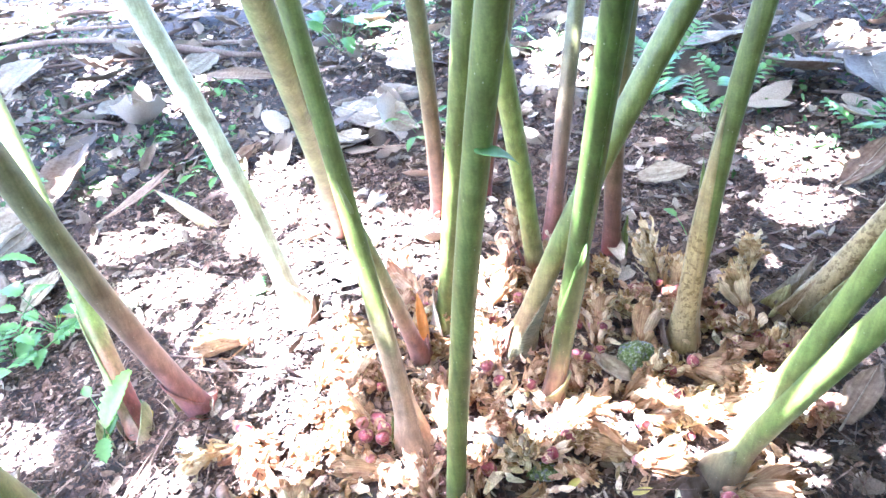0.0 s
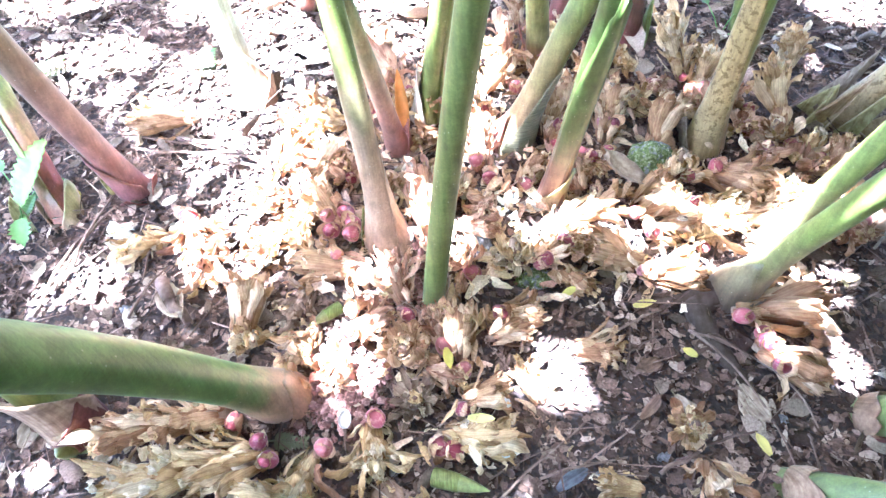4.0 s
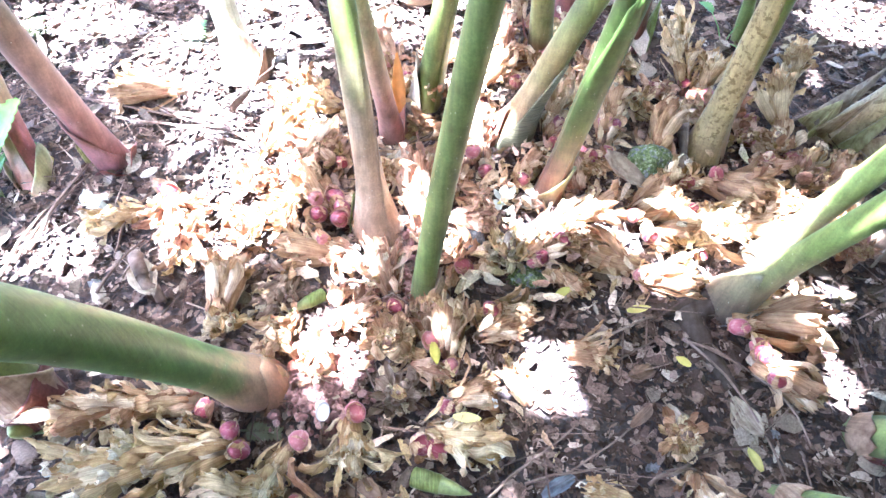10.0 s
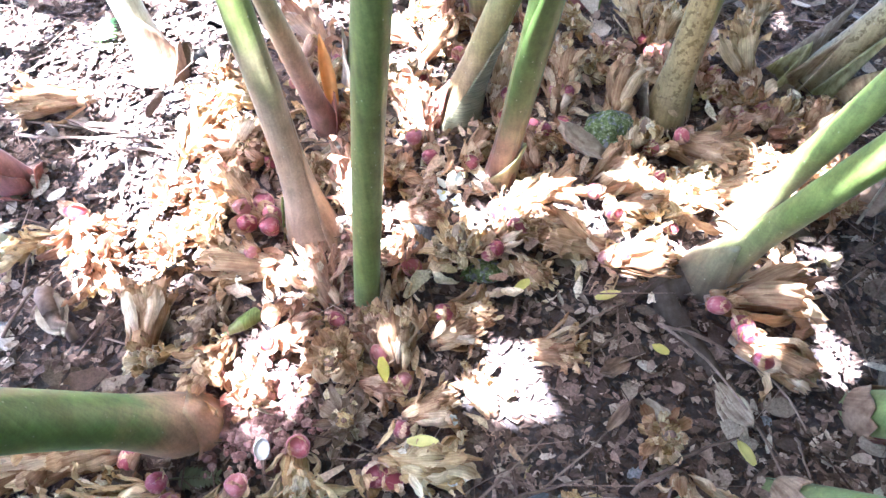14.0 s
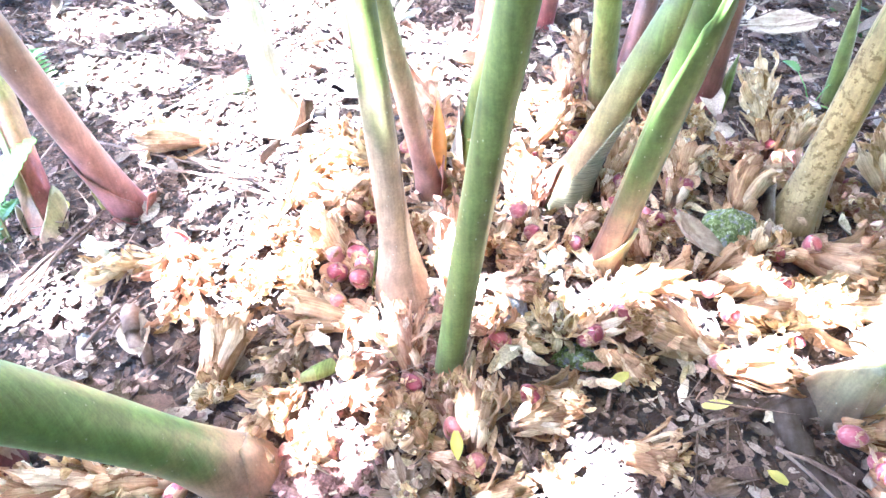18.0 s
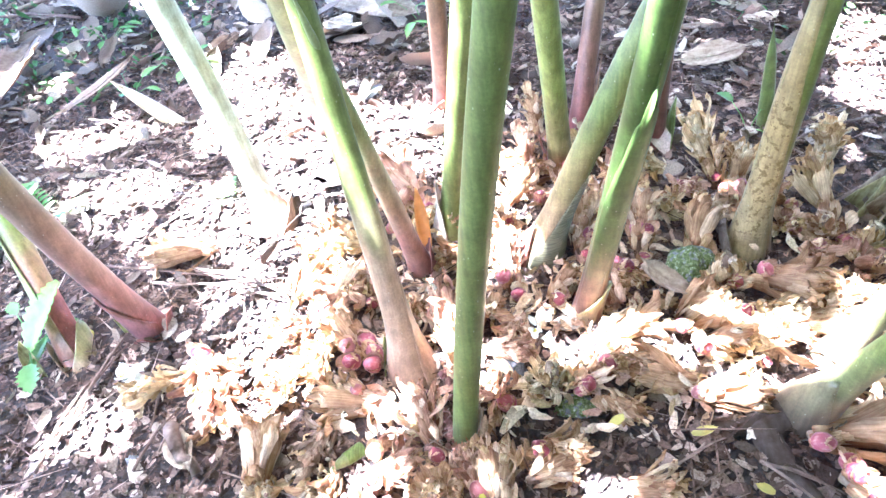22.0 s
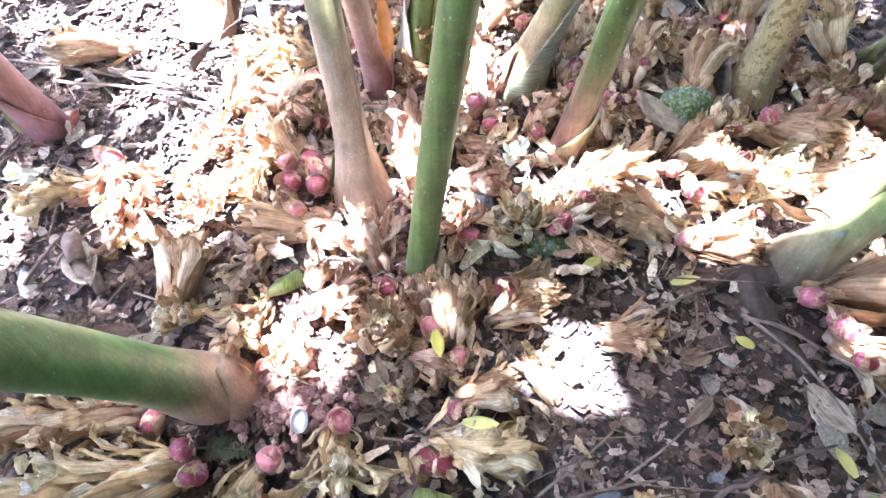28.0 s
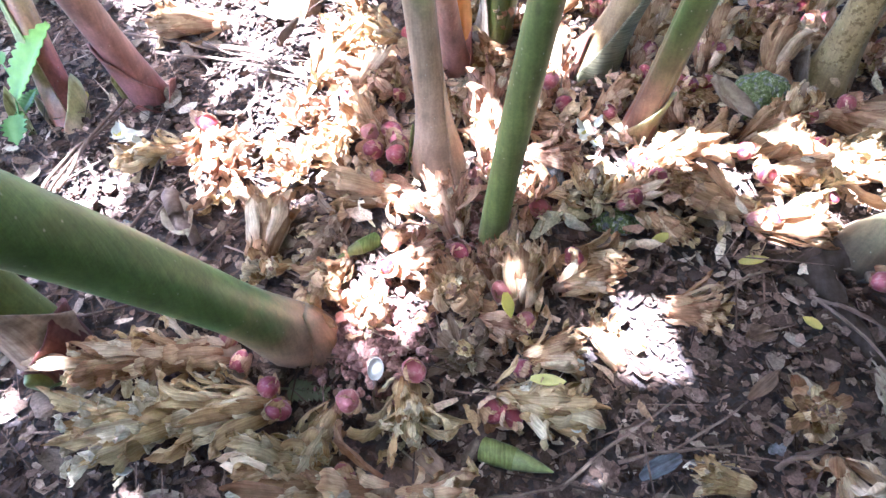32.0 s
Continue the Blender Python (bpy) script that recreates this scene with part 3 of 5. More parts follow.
stalk((0.410, 0.532, 0.149, -0.292, -0.027, -0.086), 0.0122, "grey", 1.1, [(-0.01, 0.085, LEFT + 0.4, 3.6, 0.85, 0.0, "footgrey", "grey-brown peeling sheath"), (-0.01, 0.04, FRONT + 0.4, 2.0, 0.85, 0.003, "footgrey", "dark torn sheath")], 0.2,
      "leaning pale green pseudostem on a thick grey foot")
stalk((0.456, 0.585, 0.320, -0.127, -0.217, -0.076), 0.0128, "grey", 0.4, [(0.0, 0.06, RIGHT, 3.0, 0.5, 0.006, GY, "grey sheath")], 0.2,
      "leaning green pseudostem with dappled light")
stalk((0.625, 0.793, 0.368, -0.219, -0.027, 0.034), 0.0165, "tan", 0.5, [(0.0, 0.12, LEFT - 0.3, 0.6, 0.8, 0.020, GY, "torn grey-brown sheath"), (0.0, 0.10, LEFT + 0.5, 0.5, 0.8, 0.030, TN, "torn tan sheath"), (0.0, 0.13, FRONT - 0.2, 0.7, 0.8, 0.014, LM, "pale green torn sheath"), (0.0, 0.085, FRONT + 0.5, 0.5, 0.8, 0.026, TN, "torn tan sheath"), (0.0, 0.07, LEFT + 0.1, 0.5, 0.8, 0.034, LM, "pale green torn sheath"), (0.0, 0.10, RIGHT, 0.8, 0.8, 0.012, GY, "torn grey-brown sheath")], 0.2,
      "leaning tan-green pseudostem amid torn sheaths")
stalk((0.506, 0.380, 0.093, -0.473, 0.0, 0.007), 0.0155, "green", 0.35, [(-0.01, 0.022, LEFT, 4.4, 0.7, 0.001, BR, "orange-brown papery collar"), (0.0, 0.04, FRONT, 1.8, 0.85, 0.002, "darkred", "dark brown torn sheath")], 0.2,
      "leaning green pseudostem with a brown papery collar")
stalk((0.412, 0.320, 0.528, -0.563, 0.001, -0.004), 0.0118, "green", 0.3, [(-0.01, 0.02, LEFT, 4.0, 0.8, 0.001, BR, "brown papery sheath")])
stalk((-0.113, 1.193, 0.188, -0.945, -0.047, 0.030), 0.0155, "pinkbrown", 0.3, [(0.0, 0.12, RIGHT, 2.2, 0.7, 0.006, BR, "orange-brown sheath")])
stalk((0.576, 1.015, -0.10, 0.03, 0.0, 0.0), 0.0095, "green", 0.3, (), 0.2, "thin pointed young green shoot in litter", 0.165, (0.3, 1.0), 0.168)
stalk((-0.409, 1.287, -1.1, 0.25, 0.0, 0.0), 0.012, "tan", 0.3, (), 0.2, "short broken dry stalk stump", 0.085, (0.3, 1.0), 0.098)

stalk((-0.257, 0.415, -0.05, -0.004, 0.141, -0.368), 0.0185, "green", 0.35, [(0.0, 0.11, FRONT, 4.0, 0.6, 0.008, BR, "brown papery sheath"), (0.0, 0.06, RIGHT, 3.4, 0.6, 0.006, "darkred", "dark red-brown sheath")], 0.2,
      "green pseudostem wrapped in brown sheaths at its foot", 0.72, (0.3, 1.0), 0.74)

# ---- dry flower spikes with red pods ----
random.seed(11)


def bract_sheet(length, width, arc, rows, cols, rng, point=0.5, bend=0.0, tip=0.0, crinkle=0.06, notch=0.12):
    """A papery bract along +y with its back to -z: narrow at its foot, cupped, ribbed, bent along its length, with an uneven end."""
    verts, seed = [], rng.uniform(0, 50)
    for i in range(rows):
        u = i / (rows - 1)
        w = width * 0.5 * (0.42 + 0.58 * math.sin(min(u / 0.6, 1) * math.pi * 0.5)) * (1 - point * max(0, (u - 0.6) / 0.4) ** 2)
        half = arc * 0.5 * (1 - 0.3 * u)
        r = w / max(half, 0.1)
        turn = bend * u + tip * u ** 4
        for j in range(cols):
            v = 2 * j / (cols - 1) - 1
            end = 1 - (notch * (0.5 + noise.noise((v * 2.3, seed, 0))) + 0.10 * v * v) * u ** 3
            y0 = length * u * end
            z = r * (1 - math.cos(v * half)) + 0.016 * width * (1 if j % 2 else -1) * (1 - 0.4 * u)
            n = (noise.noise_vector((1.3 * v + seed, u * 3.2, seed)) + 0.45 * noise.noise_vector((3.6 * v, u * 8.5, seed + 9))) * crinkle * width * (0.35 + u)
            verts.append((r * math.sin(v * half) + n.x, y0 * math.cos(turn * 0.5) - z * math.sin(turn) + n.y, y0 * math.sin(turn * 0.5) + z * math.cos(turn) + n.z))
    return verts, grid_faces(rows, cols)


def bract_set(count, mat, first, length, width, arc, point, bend, tip, crinkle, notch=0.12, rows=10, cols=9, name="bract"):
    out = []
    for k in range(count):
        rng = random.Random(first + k)
        v, f = bract_sheet(length * rng.uniform(0.85, 1.15), width * rng.uniform(0.75, 1.2), rng.uniform(*arc), rows, cols, rng, rng.uniform(*point), rng.uniform(*bend), rng.uniform(*tip), crinkle * rng.uniform(0.6, 1.4), notch)
        out.append(mesh_of(name, v, f, mat))
    return out


CONE = [bract_set(9, m, 50, 0.026, 0.0145, (1.9, 3.0), (0.25, 0.7), (0.0, 0.8), (-0.9, 0.9), 0.15) for m in M_BRACT]
FAN = [bract_set(10, m, 150, 0.042, 0.0125, (1.5, 2.8), (0.5, 0.9), (-0.15, 0.4), (-0.8, 0.7), 0.16, 0.25, 12) for m in M_BRACT]
SCALES = [bract_set(6, m, 250, 0.023, 0.0175, (1.9, 2.5), (0.3, 0.8), (0.3, 0.8), (-0.5, 0.2), 0.06) for m in M_BRACT]
BLOOMS = [bract_set(7, m, 350, 0.015, 0.0115, (1.8, 4.0), (0.0, 0.4), (-0.6, 0.9), (-1.2, 1.2), 0.30, 0.3, 8, 7, "withered_bloom") for m in (M_BRACT[1], M_BLOOM)]


def pod_mesh(seed):
    rng = random.Random(seed)
    segs, rings, verts = 16, 9, []
    for i in range(rings):
        a = math.pi * i / (rings - 1)
        for k in range(segs):
            b = 2 * math.pi * k / segs
            rib = 1 + 0.06 * math.cos(3 * b + seed) + 0.03 * math.cos(8 * b + 2 * seed)
            rr = max(math.sin(a), 0.02) * 0.0098 * rib * rng.uniform(0.985, 1.015)
            verts.append((rr * math.cos(b), rr * math.sin(b), -math.cos(a) * 0.0118 + 0.0016 * max(0, -math.cos(a)) ** 6))
    return mesh_of("pod", verts, grid_faces(rings, segs, True), M_POD)


PODS = [pod_mesh(s) for s in range(4)]
TONE_WORDS = ["tan dry flower spike with curled papery bracts", "pale straw-coloured flower spike with crumpled withered blooms",
              "pinkish-brown flower spike with broad papery bracts", "grey weathered flower spike, shrivelled bracts"]
spike_count = 0


def husked_pod(base, centre, point_way, size, husks, rng, count=5):
    """A ripe pod in a ring of papery husks."""
    e1 = point_way.orthogonal().normalized()
    e2 = point_way.cross(e1)
    m = aim(centre, point_way, e1) @ pose(0, 0, 0, 90, 0, rng.uniform(0, 360)) @ Matrix.Scale(size, 4)
    pod = part("pod", PODS[rng.randrange(4)], base, "ripe crimson pod", m)
    back = m.inverted()
    for q in range(count):
        b2 = q * 6.283 / count + rng.uniform(-0.4, 0.4)
        rad = e1 * math.cos(b2) + e2 * math.sin(b2)
        spot = centre - point_way * 0.0105 * size + rad * 0.0078 * size
        spot.z = max(spot.z, -0.006)
        part("bract", rng.choice(husks), pod, "papery husk round the pod", back @ aim(spot, point_way + rad * rng.uniform(0.1, 0.42), -rad, rng.uniform(0.8, 1.2) * size ** 0.5))


def pod_cluster(x, y, spots, tone, seed):
    """Swollen pods crowded at a stalk's foot. spots: rows of (x, y, height, size)."""
    rng = random.Random(seed)
    foot = Vector((x, y, ground_z(x, y)))
    base = thing("pod_cluster", foot, "cluster of swollen crimson pods in papery husks beside a stalk", "seed pods")
    for px, py, h, size in spots:
        centre = Vector((px - x, py - y, h))
        husked_pod(base, centre, Vector((0.5 * (px - x) / 0.02, -0.55 + 0.3 * (py - y) / 0.02, 0.8)).normalized(), size, SCALES[tone], rng, 7)


def flower_spike(x, y, tx, ty, form, pods, tone, fat, rise=0.03):
    """A fallen spike from its foot to its tip. form: c, overlapping scales like a cone; f, a fan of long bracts; r, a rosette seen from its end."""
    global spike_count
    spike_count += 1
    fat *= 1.12
    rng = random.Random(spike_count * 17)
    foot = Vector((x, y, ground_z(x, y) + 0.006 + 0.006 * fat))
    way = Vector((tx, ty, ground_z(tx, ty) + rise)) - foot
    if form == "r":
        way = Vector((way.x * 0.5, way.y * 0.5 - 0.012, 0.034))
    elif way.length < 0.05:
        way.z += 0.5 * (0.05 - way.length)
    length = max(way.length, 0.044)
    way.normalize()
    words = TONE_WORDS[tone] + (" and red pods" if pods > 1 else " and one red pod" if pods else " on leaf litter")
    base = thing("flower_spike", foot, words, "dried flower", "dry flower spikes in the clump")
    side = way.orthogonal().normalized()
    other = way.cross(side)
    bow = Vector((rng.uniform(-1, 1), rng.uniform(-1, 1), 0.6)) * 0.06 * length

    def axis(u):
        return way * (length * u) + bow * math.sin(math.pi * min(max(u, 0), 1))

    core = 0.0062 * fat
    cv, cf = tube([axis(u) for u in (-0.1, 0.1, 0.35, 0.6, 0.8)], [core * k for k in (0.6, 1.0, 1.05, 0.85, 0.4)], 8)
    part("spike_stem", mesh_of("spike_stem", cv, cf, M_BRACT[3]), base, "fibrous brown spike stem")

    def set_bract(u, ang, lean, out_by, meshes, size, name="bract"):
        out = side * math.cos(ang) + other * math.sin(ang)
        if out.z < -0.35 and rng.random() < 0.8:
            out = Vector((out.x, out.y, -out.z * 0.6)).normalized()
        direction = way * math.cos(lean) + out * math.sin(lean)
        spot = axis(u) + out * out_by * fat
        spot.z = max(spot.z, -0.007)
        if direction.z < -0.12:
            direction.z *= 0.2
        part(name, rng.choice(meshes), base, "", aim(spot, direction, way * 0.15 - out + Vector((rng.uniform(-0.3, 0.3), rng.uniform(-0.3, 0.3), 0.1)), size * (0.72 + 0.28 * fat)))

    if form == "c":
        count = int(8 + length / 0.012 * 6.2 * fat ** 0.5)
        for i in range(count):
            u = (i + rng.random()) / count
            lean = radians(rng.uniform(8, 34) + 12 * u + (rng.uniform(10, 45) if rng.random() < 0.2 else 0))
            set_bract(u * 0.86 - 0.06, i * 2.39996 + rng.uniform(-0.3, 0.3), lean, rng.uniform(0.006, 0.0105) * (1.05 - 0.35 * u), rng.choice((CONE, CONE, CONE, FAN))[tone], rng.uniform(0.7, 1.25))
            if rng.random() < (0.5 if tone == 1 else 0.26):
                set_bract(u * 0.86 + 0.014 / length, i * 2.39996 + rng.uniform(-0.5, 0.5), lean + radians(rng.uniform(0, 35)), rng.uniform(0.010, 0.018), BLOOMS[rng.random() < 0.4 + 0.3 * (tone == 1)], rng.uniform(0.6, 1.05), "withered_bloom")
        for i in range(5):
            set_bract(0.92, i * 1.3, radians(rng.uniform(5, 60)), 0.004, BLOOMS[tone == 1], rng.uniform(0.6, 1.0), "withered_bloom")
    elif form == "f":
        count = int(30 * fat ** 0.7)
        for i in range(count):
            u = 0.5 * (i + rng.random()) / count
            reach = max(0.55, min(length * rng.uniform(0.82, 1.12) * (1 - 0.8 * u) / 0.042, 1.6))
            set_bract(u - 0.04, i * 2.39996 + rng.uniform(-0.4, 0.4), radians(abs(rng.gauss(0, 16)) + 3), rng.uniform(0.003, 0.0105) * (1.1 - 0.6 * u), FAN[tone], reach)
        for i in range(int(3 + 3 * fat)):
            set_bract(rng.uniform(0.6, 0.95), rng.uniform(0, 6.28), radians(rng.uniform(0, 50)), rng.uniform(0.002, 0.010), BLOOMS[tone == 1], rng.uniform(0.5, 0.9), "withered_bloom")
        for i in range(int(4 + 3 * fat)):
            set_bract(rng.uniform(-0.12, 0.1), i * 2.39996 + rng.uniform(-0.3, 0.3), radians(rng.uniform(4, 26)), rng.uniform(0.009, 0.013), SCALES[tone], rng.uniform(0.75, 1.1))
    else:
        count = int(56 * fat ** 0.6)
        for i in range(count):
            k = (i + rng.random()) / count
            set_bract(0.3 - 0.3 * k, i * 2.39996 + rng.uniform(-0.3, 0.3), radians(6 + 78 * k ** 1.2 + rng.uniform(-8, 8)), 0.0015 + 0.0105 * k, rng.choice((CONE, CONE, BLOOMS * 2))[tone], rng.uniform(0.55, 0.85) + 0.35 * k)
        for i in range(8):
            set_bract(rng.uniform(0.35, 0.6), i * 1.1, radians(rng.uniform(0, 40)), rng.uniform(0.0, 0.006), BLOOMS[tone == 1], rng.uniform(0.6, 1.0), "withered_bloom")
    husks = SCALES[rng.choice((0, 2, tone))]
    for i in range(pods):
        ang = rng.uniform(0, 6.28) if i else -1.2
        out = Vector((math.cos(ang), math.sin(ang), 0)) * 0.7 - way * 0.4
        out.z = max(out.z, 0) + rng.uniform(0.3, 0.8)
        out.normalize()
        centre = out * (0.012 + 0.006 * fat) + way * (0.013 * i - 0.002) + side * rng.uniform(-0.006, 0.006)
        point_way = (out + way * rng.uniform(0.2, 1.2)).normalized()
        husked_pod(base, centre, point_way, rng.uniform(0.66, 0.96), husks, rng)
    return base


flower_spike(-0.120, 0.419, -0.227, 0.384, 'c', 2, 0, 1.20, 0.030)
flower_spike(-0.078, 0.373, -0.206, 0.334, 'c', 2, 1, 1.55, 0.030)
flower_spike(-0.025, 0.379, -0.037, 0.343, 'c', 1, 1, 0.70, 0.012)
flower_spike(0.026, 0.402, 0.034, 0.347, 'c', 1, 1, 0.85, 0.014)
flower_spike(0.097, 0.386, 0.158, 0.370, 'c', 3, 1, 1.10, 0.020)
flower_spike(0.062, 0.476, 0.062, 0.468, 'r', 0, 0, 1.15, 0.030)
flower_spike(0.070, 0.423, 0.071, 0.422, 'r', 0, 3, 0.70, 0.020)
flower_spike(0.007, 0.505, 0.049, 0.505, 'f', 2, 2, 0.85, 0.030)
flower_spike(0.060, 0.529, 0.047, 0.553, 'c', 1, 2, 1.00, 0.030)
flower_spike(0.006, 0.576, -0.062, 0.582, 'f', 2, 0, 1.00, 0.020)
flower_spike(-0.008, 0.639, -0.051, 0.673, 'f', 3, 0, 0.95, 0.030)
flower_spike(-0.024, 0.741, -0.078, 0.718, 'f', 0, 2, 0.90, 0.030)
flower_spike(0.092, 0.601, 0.092, 0.681, 'c', 2, 2, 1.05, 0.060)
flower_spike(0.183, 0.573, 0.175, 0.605, 'r', 0, 1, 1.15, 0.045)
flower_spike(0.229, 0.604, 0.254, 0.582, 'f', 3, 0, 0.80, 0.020)
flower_spike(0.232, 0.562, 0.257, 0.532, 'f', 0, 0, 0.80, 0.012)
flower_spike(0.165, 0.514, 0.199, 0.500, 'f', 2, 0, 0.85, 0.020)
flower_spike(0.116, 0.467, 0.120, 0.496, 'c', 1, 0, 0.90, 0.030)
flower_spike(0.095, 0.485, 0.092, 0.502, 'f', 1, 2, 0.60, 0.020)
flower_spike(0.121, 0.422, 0.159, 0.431, 'f', 1, 0, 0.85, 0.015)
flower_spike(0.237, 0.468, 0.275, 0.456, 'f', 0, 0, 0.95, 0.016)
flower_spike(0.327, 0.383, 0.322, 0.381, 'r', 0, 0, 0.72, 0.020)
flower_spike(0.335, 0.352, 0.330, 0.327, 'c', 0, 0, 0.60, 0.008)
flower_spike(0.268, 0.328, 0.233, 0.334, 'f', 0, 1, 0.60, 0.010)
flower_spike(-0.024, 0.336, -0.082, 0.331, 'c', 1, 1, 0.95, 0.020)
flower_spike(0.019, 0.313, -0.057, 0.303, 'c', 1, 0, 1.15, 0.030)
flower_spike(0.029, 0.310, 0.063, 0.307, 'c', 0, 0, 0.80, 0.020)
flower_spike(-0.187, 0.654, -0.149, 0.561, 'c', 2, 2, 1.20, 0.020)
flower_spike(-0.214, 0.635, -0.260, 0.609, 'c', 0, 1, 0.90, 0.020)
flower_spike(-0.110, 0.505, -0.108, 0.562, 'f', 0, 0, 1.05, 0.020)
flower_spike(-0.109, 0.499, -0.064, 0.474, 'r', 0, 1, 0.60, 0.012)
flower_spike(0.431, 0.687, 0.479, 0.640, 'f', 1, 0, 1.25, 0.040)
flower_spike(0.231, 0.618, 0.298, 0.643, 'c', 2, 0, 0.95, 0.020)
flower_spike(0.329, 0.631, 0.383, 0.654, 'f', 1, 0, 1.00, 0.025)
flower_spike(0.342, 0.607, 0.430, 0.606, 'c', 1, 0, 1.00, 0.020)
flower_spike(0.440, 0.628, 0.495, 0.615, 'f', 0, 0, 1.00, 0.020)
flower_spike(0.321, 0.561, 0.259, 0.587, 'f', 1, 0, 0.90, 0.020)
flower_spike(0.315, 0.754, 0.333, 0.814, 'c', 3, 0, 1.00, 0.055)
flower_spike(0.378, 0.745, 0.399, 0.793, 'f', 0, 0, 1.00, 0.050)
flower_spike(0.445, 0.869, 0.430, 0.926, 'c', 2, 1, 1.10, 0.080)
flower_spike(0.469, 0.865, 0.484, 0.889, 'f', 1, 1, 0.95, 0.060)
flower_spike(0.553, 0.796, 0.544, 0.840, 'f', 0, 1, 0.95, 0.060)
flower_spike(0.591, 0.884, 0.599, 0.897, 'c', 0, 1, 0.95, 0.070)
flower_spike(0.247, 0.763, 0.263, 0.805, 'c', 2, 0, 0.90, 0.050)
flower_spike(0.283, 0.718, 0.296, 0.683, 'f', 2, 0, 0.80, 0.020)
flower_spike(0.333, 0.651, 0.378, 0.664, 'f', 0, 0, 0.90, 0.020)
flower_spike(0.058, 0.874, 0.002, 0.980, 'f', 3, 2, 1.10, 0.040)
flower_spike(-0.012, 0.725, -0.058, 0.730, 'r', 1, 2, 0.90, 0.025)
flower_spike(-0.234, 0.855, -0.307, 0.834, 'f', 0, 0, 1.10, 0.025)
flower_spike(0.240, 1.044, 0.228, 1.077, 'c', 1, 0, 0.90, 0.060)
flower_spike(0.207, 0.937, 0.205, 0.994, 'c', 1, 2, 0.90, 0.050)
flower_spike(0.158, 0.716, 0.150, 0.765, 'c', 2, 2, 1.00, 0.050)
flower_spike(0.410, 0.501, 0.492, 0.500, 'f', 1, 0, 1.10, 0.020)
flower_spike(0.416, 0.458, 0.462, 0.414, 'f', 3, 0, 1.10, 0.016)
flower_spike(0.149, 0.487, 0.194, 0.489, 'f', 0, 0, 0.85, 0.020)
flower_spike(0.321, 0.555, 0.386, 0.546, 'f', 1, 0, 0.90, 0.018)
flower_spike(0.437, 0.616, 0.486, 0.607, 'f', 0, 0, 1.00, 0.030)
flower_spike(0.083, 0.454, 0.115, 0.436, 'f', 0, 2, 0.70, 0.015)
flower_spike(0.017, 0.862, 0.042, 0.894, 'c', 1, 2, 0.80, 0.030)
flower_spike(0.069, 0.676, 0.102, 0.681, 'c', 0, 0, 0.80, 0.030)
flower_spike(-0.053, 0.712, -0.022, 0.743, 'c', 1, 0, 0.90, 0.030)
flower_spike(0.035, 0.719, 0.058, 0.671, 'f', 0, 0, 0.90, 0.020)
flower_spike(0.206, 0.696, 0.232, 0.708, 'f', 1, 0, 0.80, 0.030)
flower_spike(0.209, 0.576, 0.236, 0.579, 'f', 2, 0, 0.80, 0.020)
flower_spike(0.076, 0.639, 0.089, 0.656, 'f', 0, 0, 0.90, 0.030)
flower_spike(-0.042, 0.559, -0.065, 0.513, 'c', 0, 3, 0.70, 0.015)
flower_spike(0.193, 0.420, 0.174, 0.448, 'f', 0, 0, 0.70, 0.012)

# looser spikes crowding the middle of the clump
fill_rng = random.Random(77)
taken = [Vector((0.362, 0.722)), Vector((0.205, 0.558)), Vector((0.242, 0.62))]
for ob in list(scene.objects):
    if ob.parent is None and ob.name.startswith("plant_stalk"):
        taken.append(ob.location.to_2d())
    elif ob.parent is None and ob.name.startswith("flower_spike"):
        tip = ob.children[0].data.vertices[-1].co.to_2d()
        taken += [ob.location.to_2d(), ob.location.to_2d() + tip * 0.6, ob.location.to_2d() + tip * 1.2]
for k in range(900):
    spot = Vector((fill_rng.uniform(-0.10, 0.60), fill_rng.uniform(0.42, 0.98)))
    if ((spot.x - 0.22) / 0.36) ** 2 + ((spot.y - 0.66) / 0.30) ** 2 > 1 or 0.22 < spot.x and spot.y < 0.59 or min((spot - p).length for p in taken) < 0.036:
        continue
    taken.append(spot)
    fa = fill_rng.uniform(0, 6.28)
    flower_spike(spot.x, spot.y, spot.x + 0.04 * math.cos(fa), spot.y + 0.04 * math.sin(fa), fill_rng.choice("ffcr"), fill_rng.choice((0, 0, 1, 1)), fill_rng.choice((0, 0, 0, 2, 2, 1)), fill_rng.uniform(0.7, 1.0), fill_rng.uniform(0.02, 0.05))

# ---- large dry leaves ----
leaf_count = 0


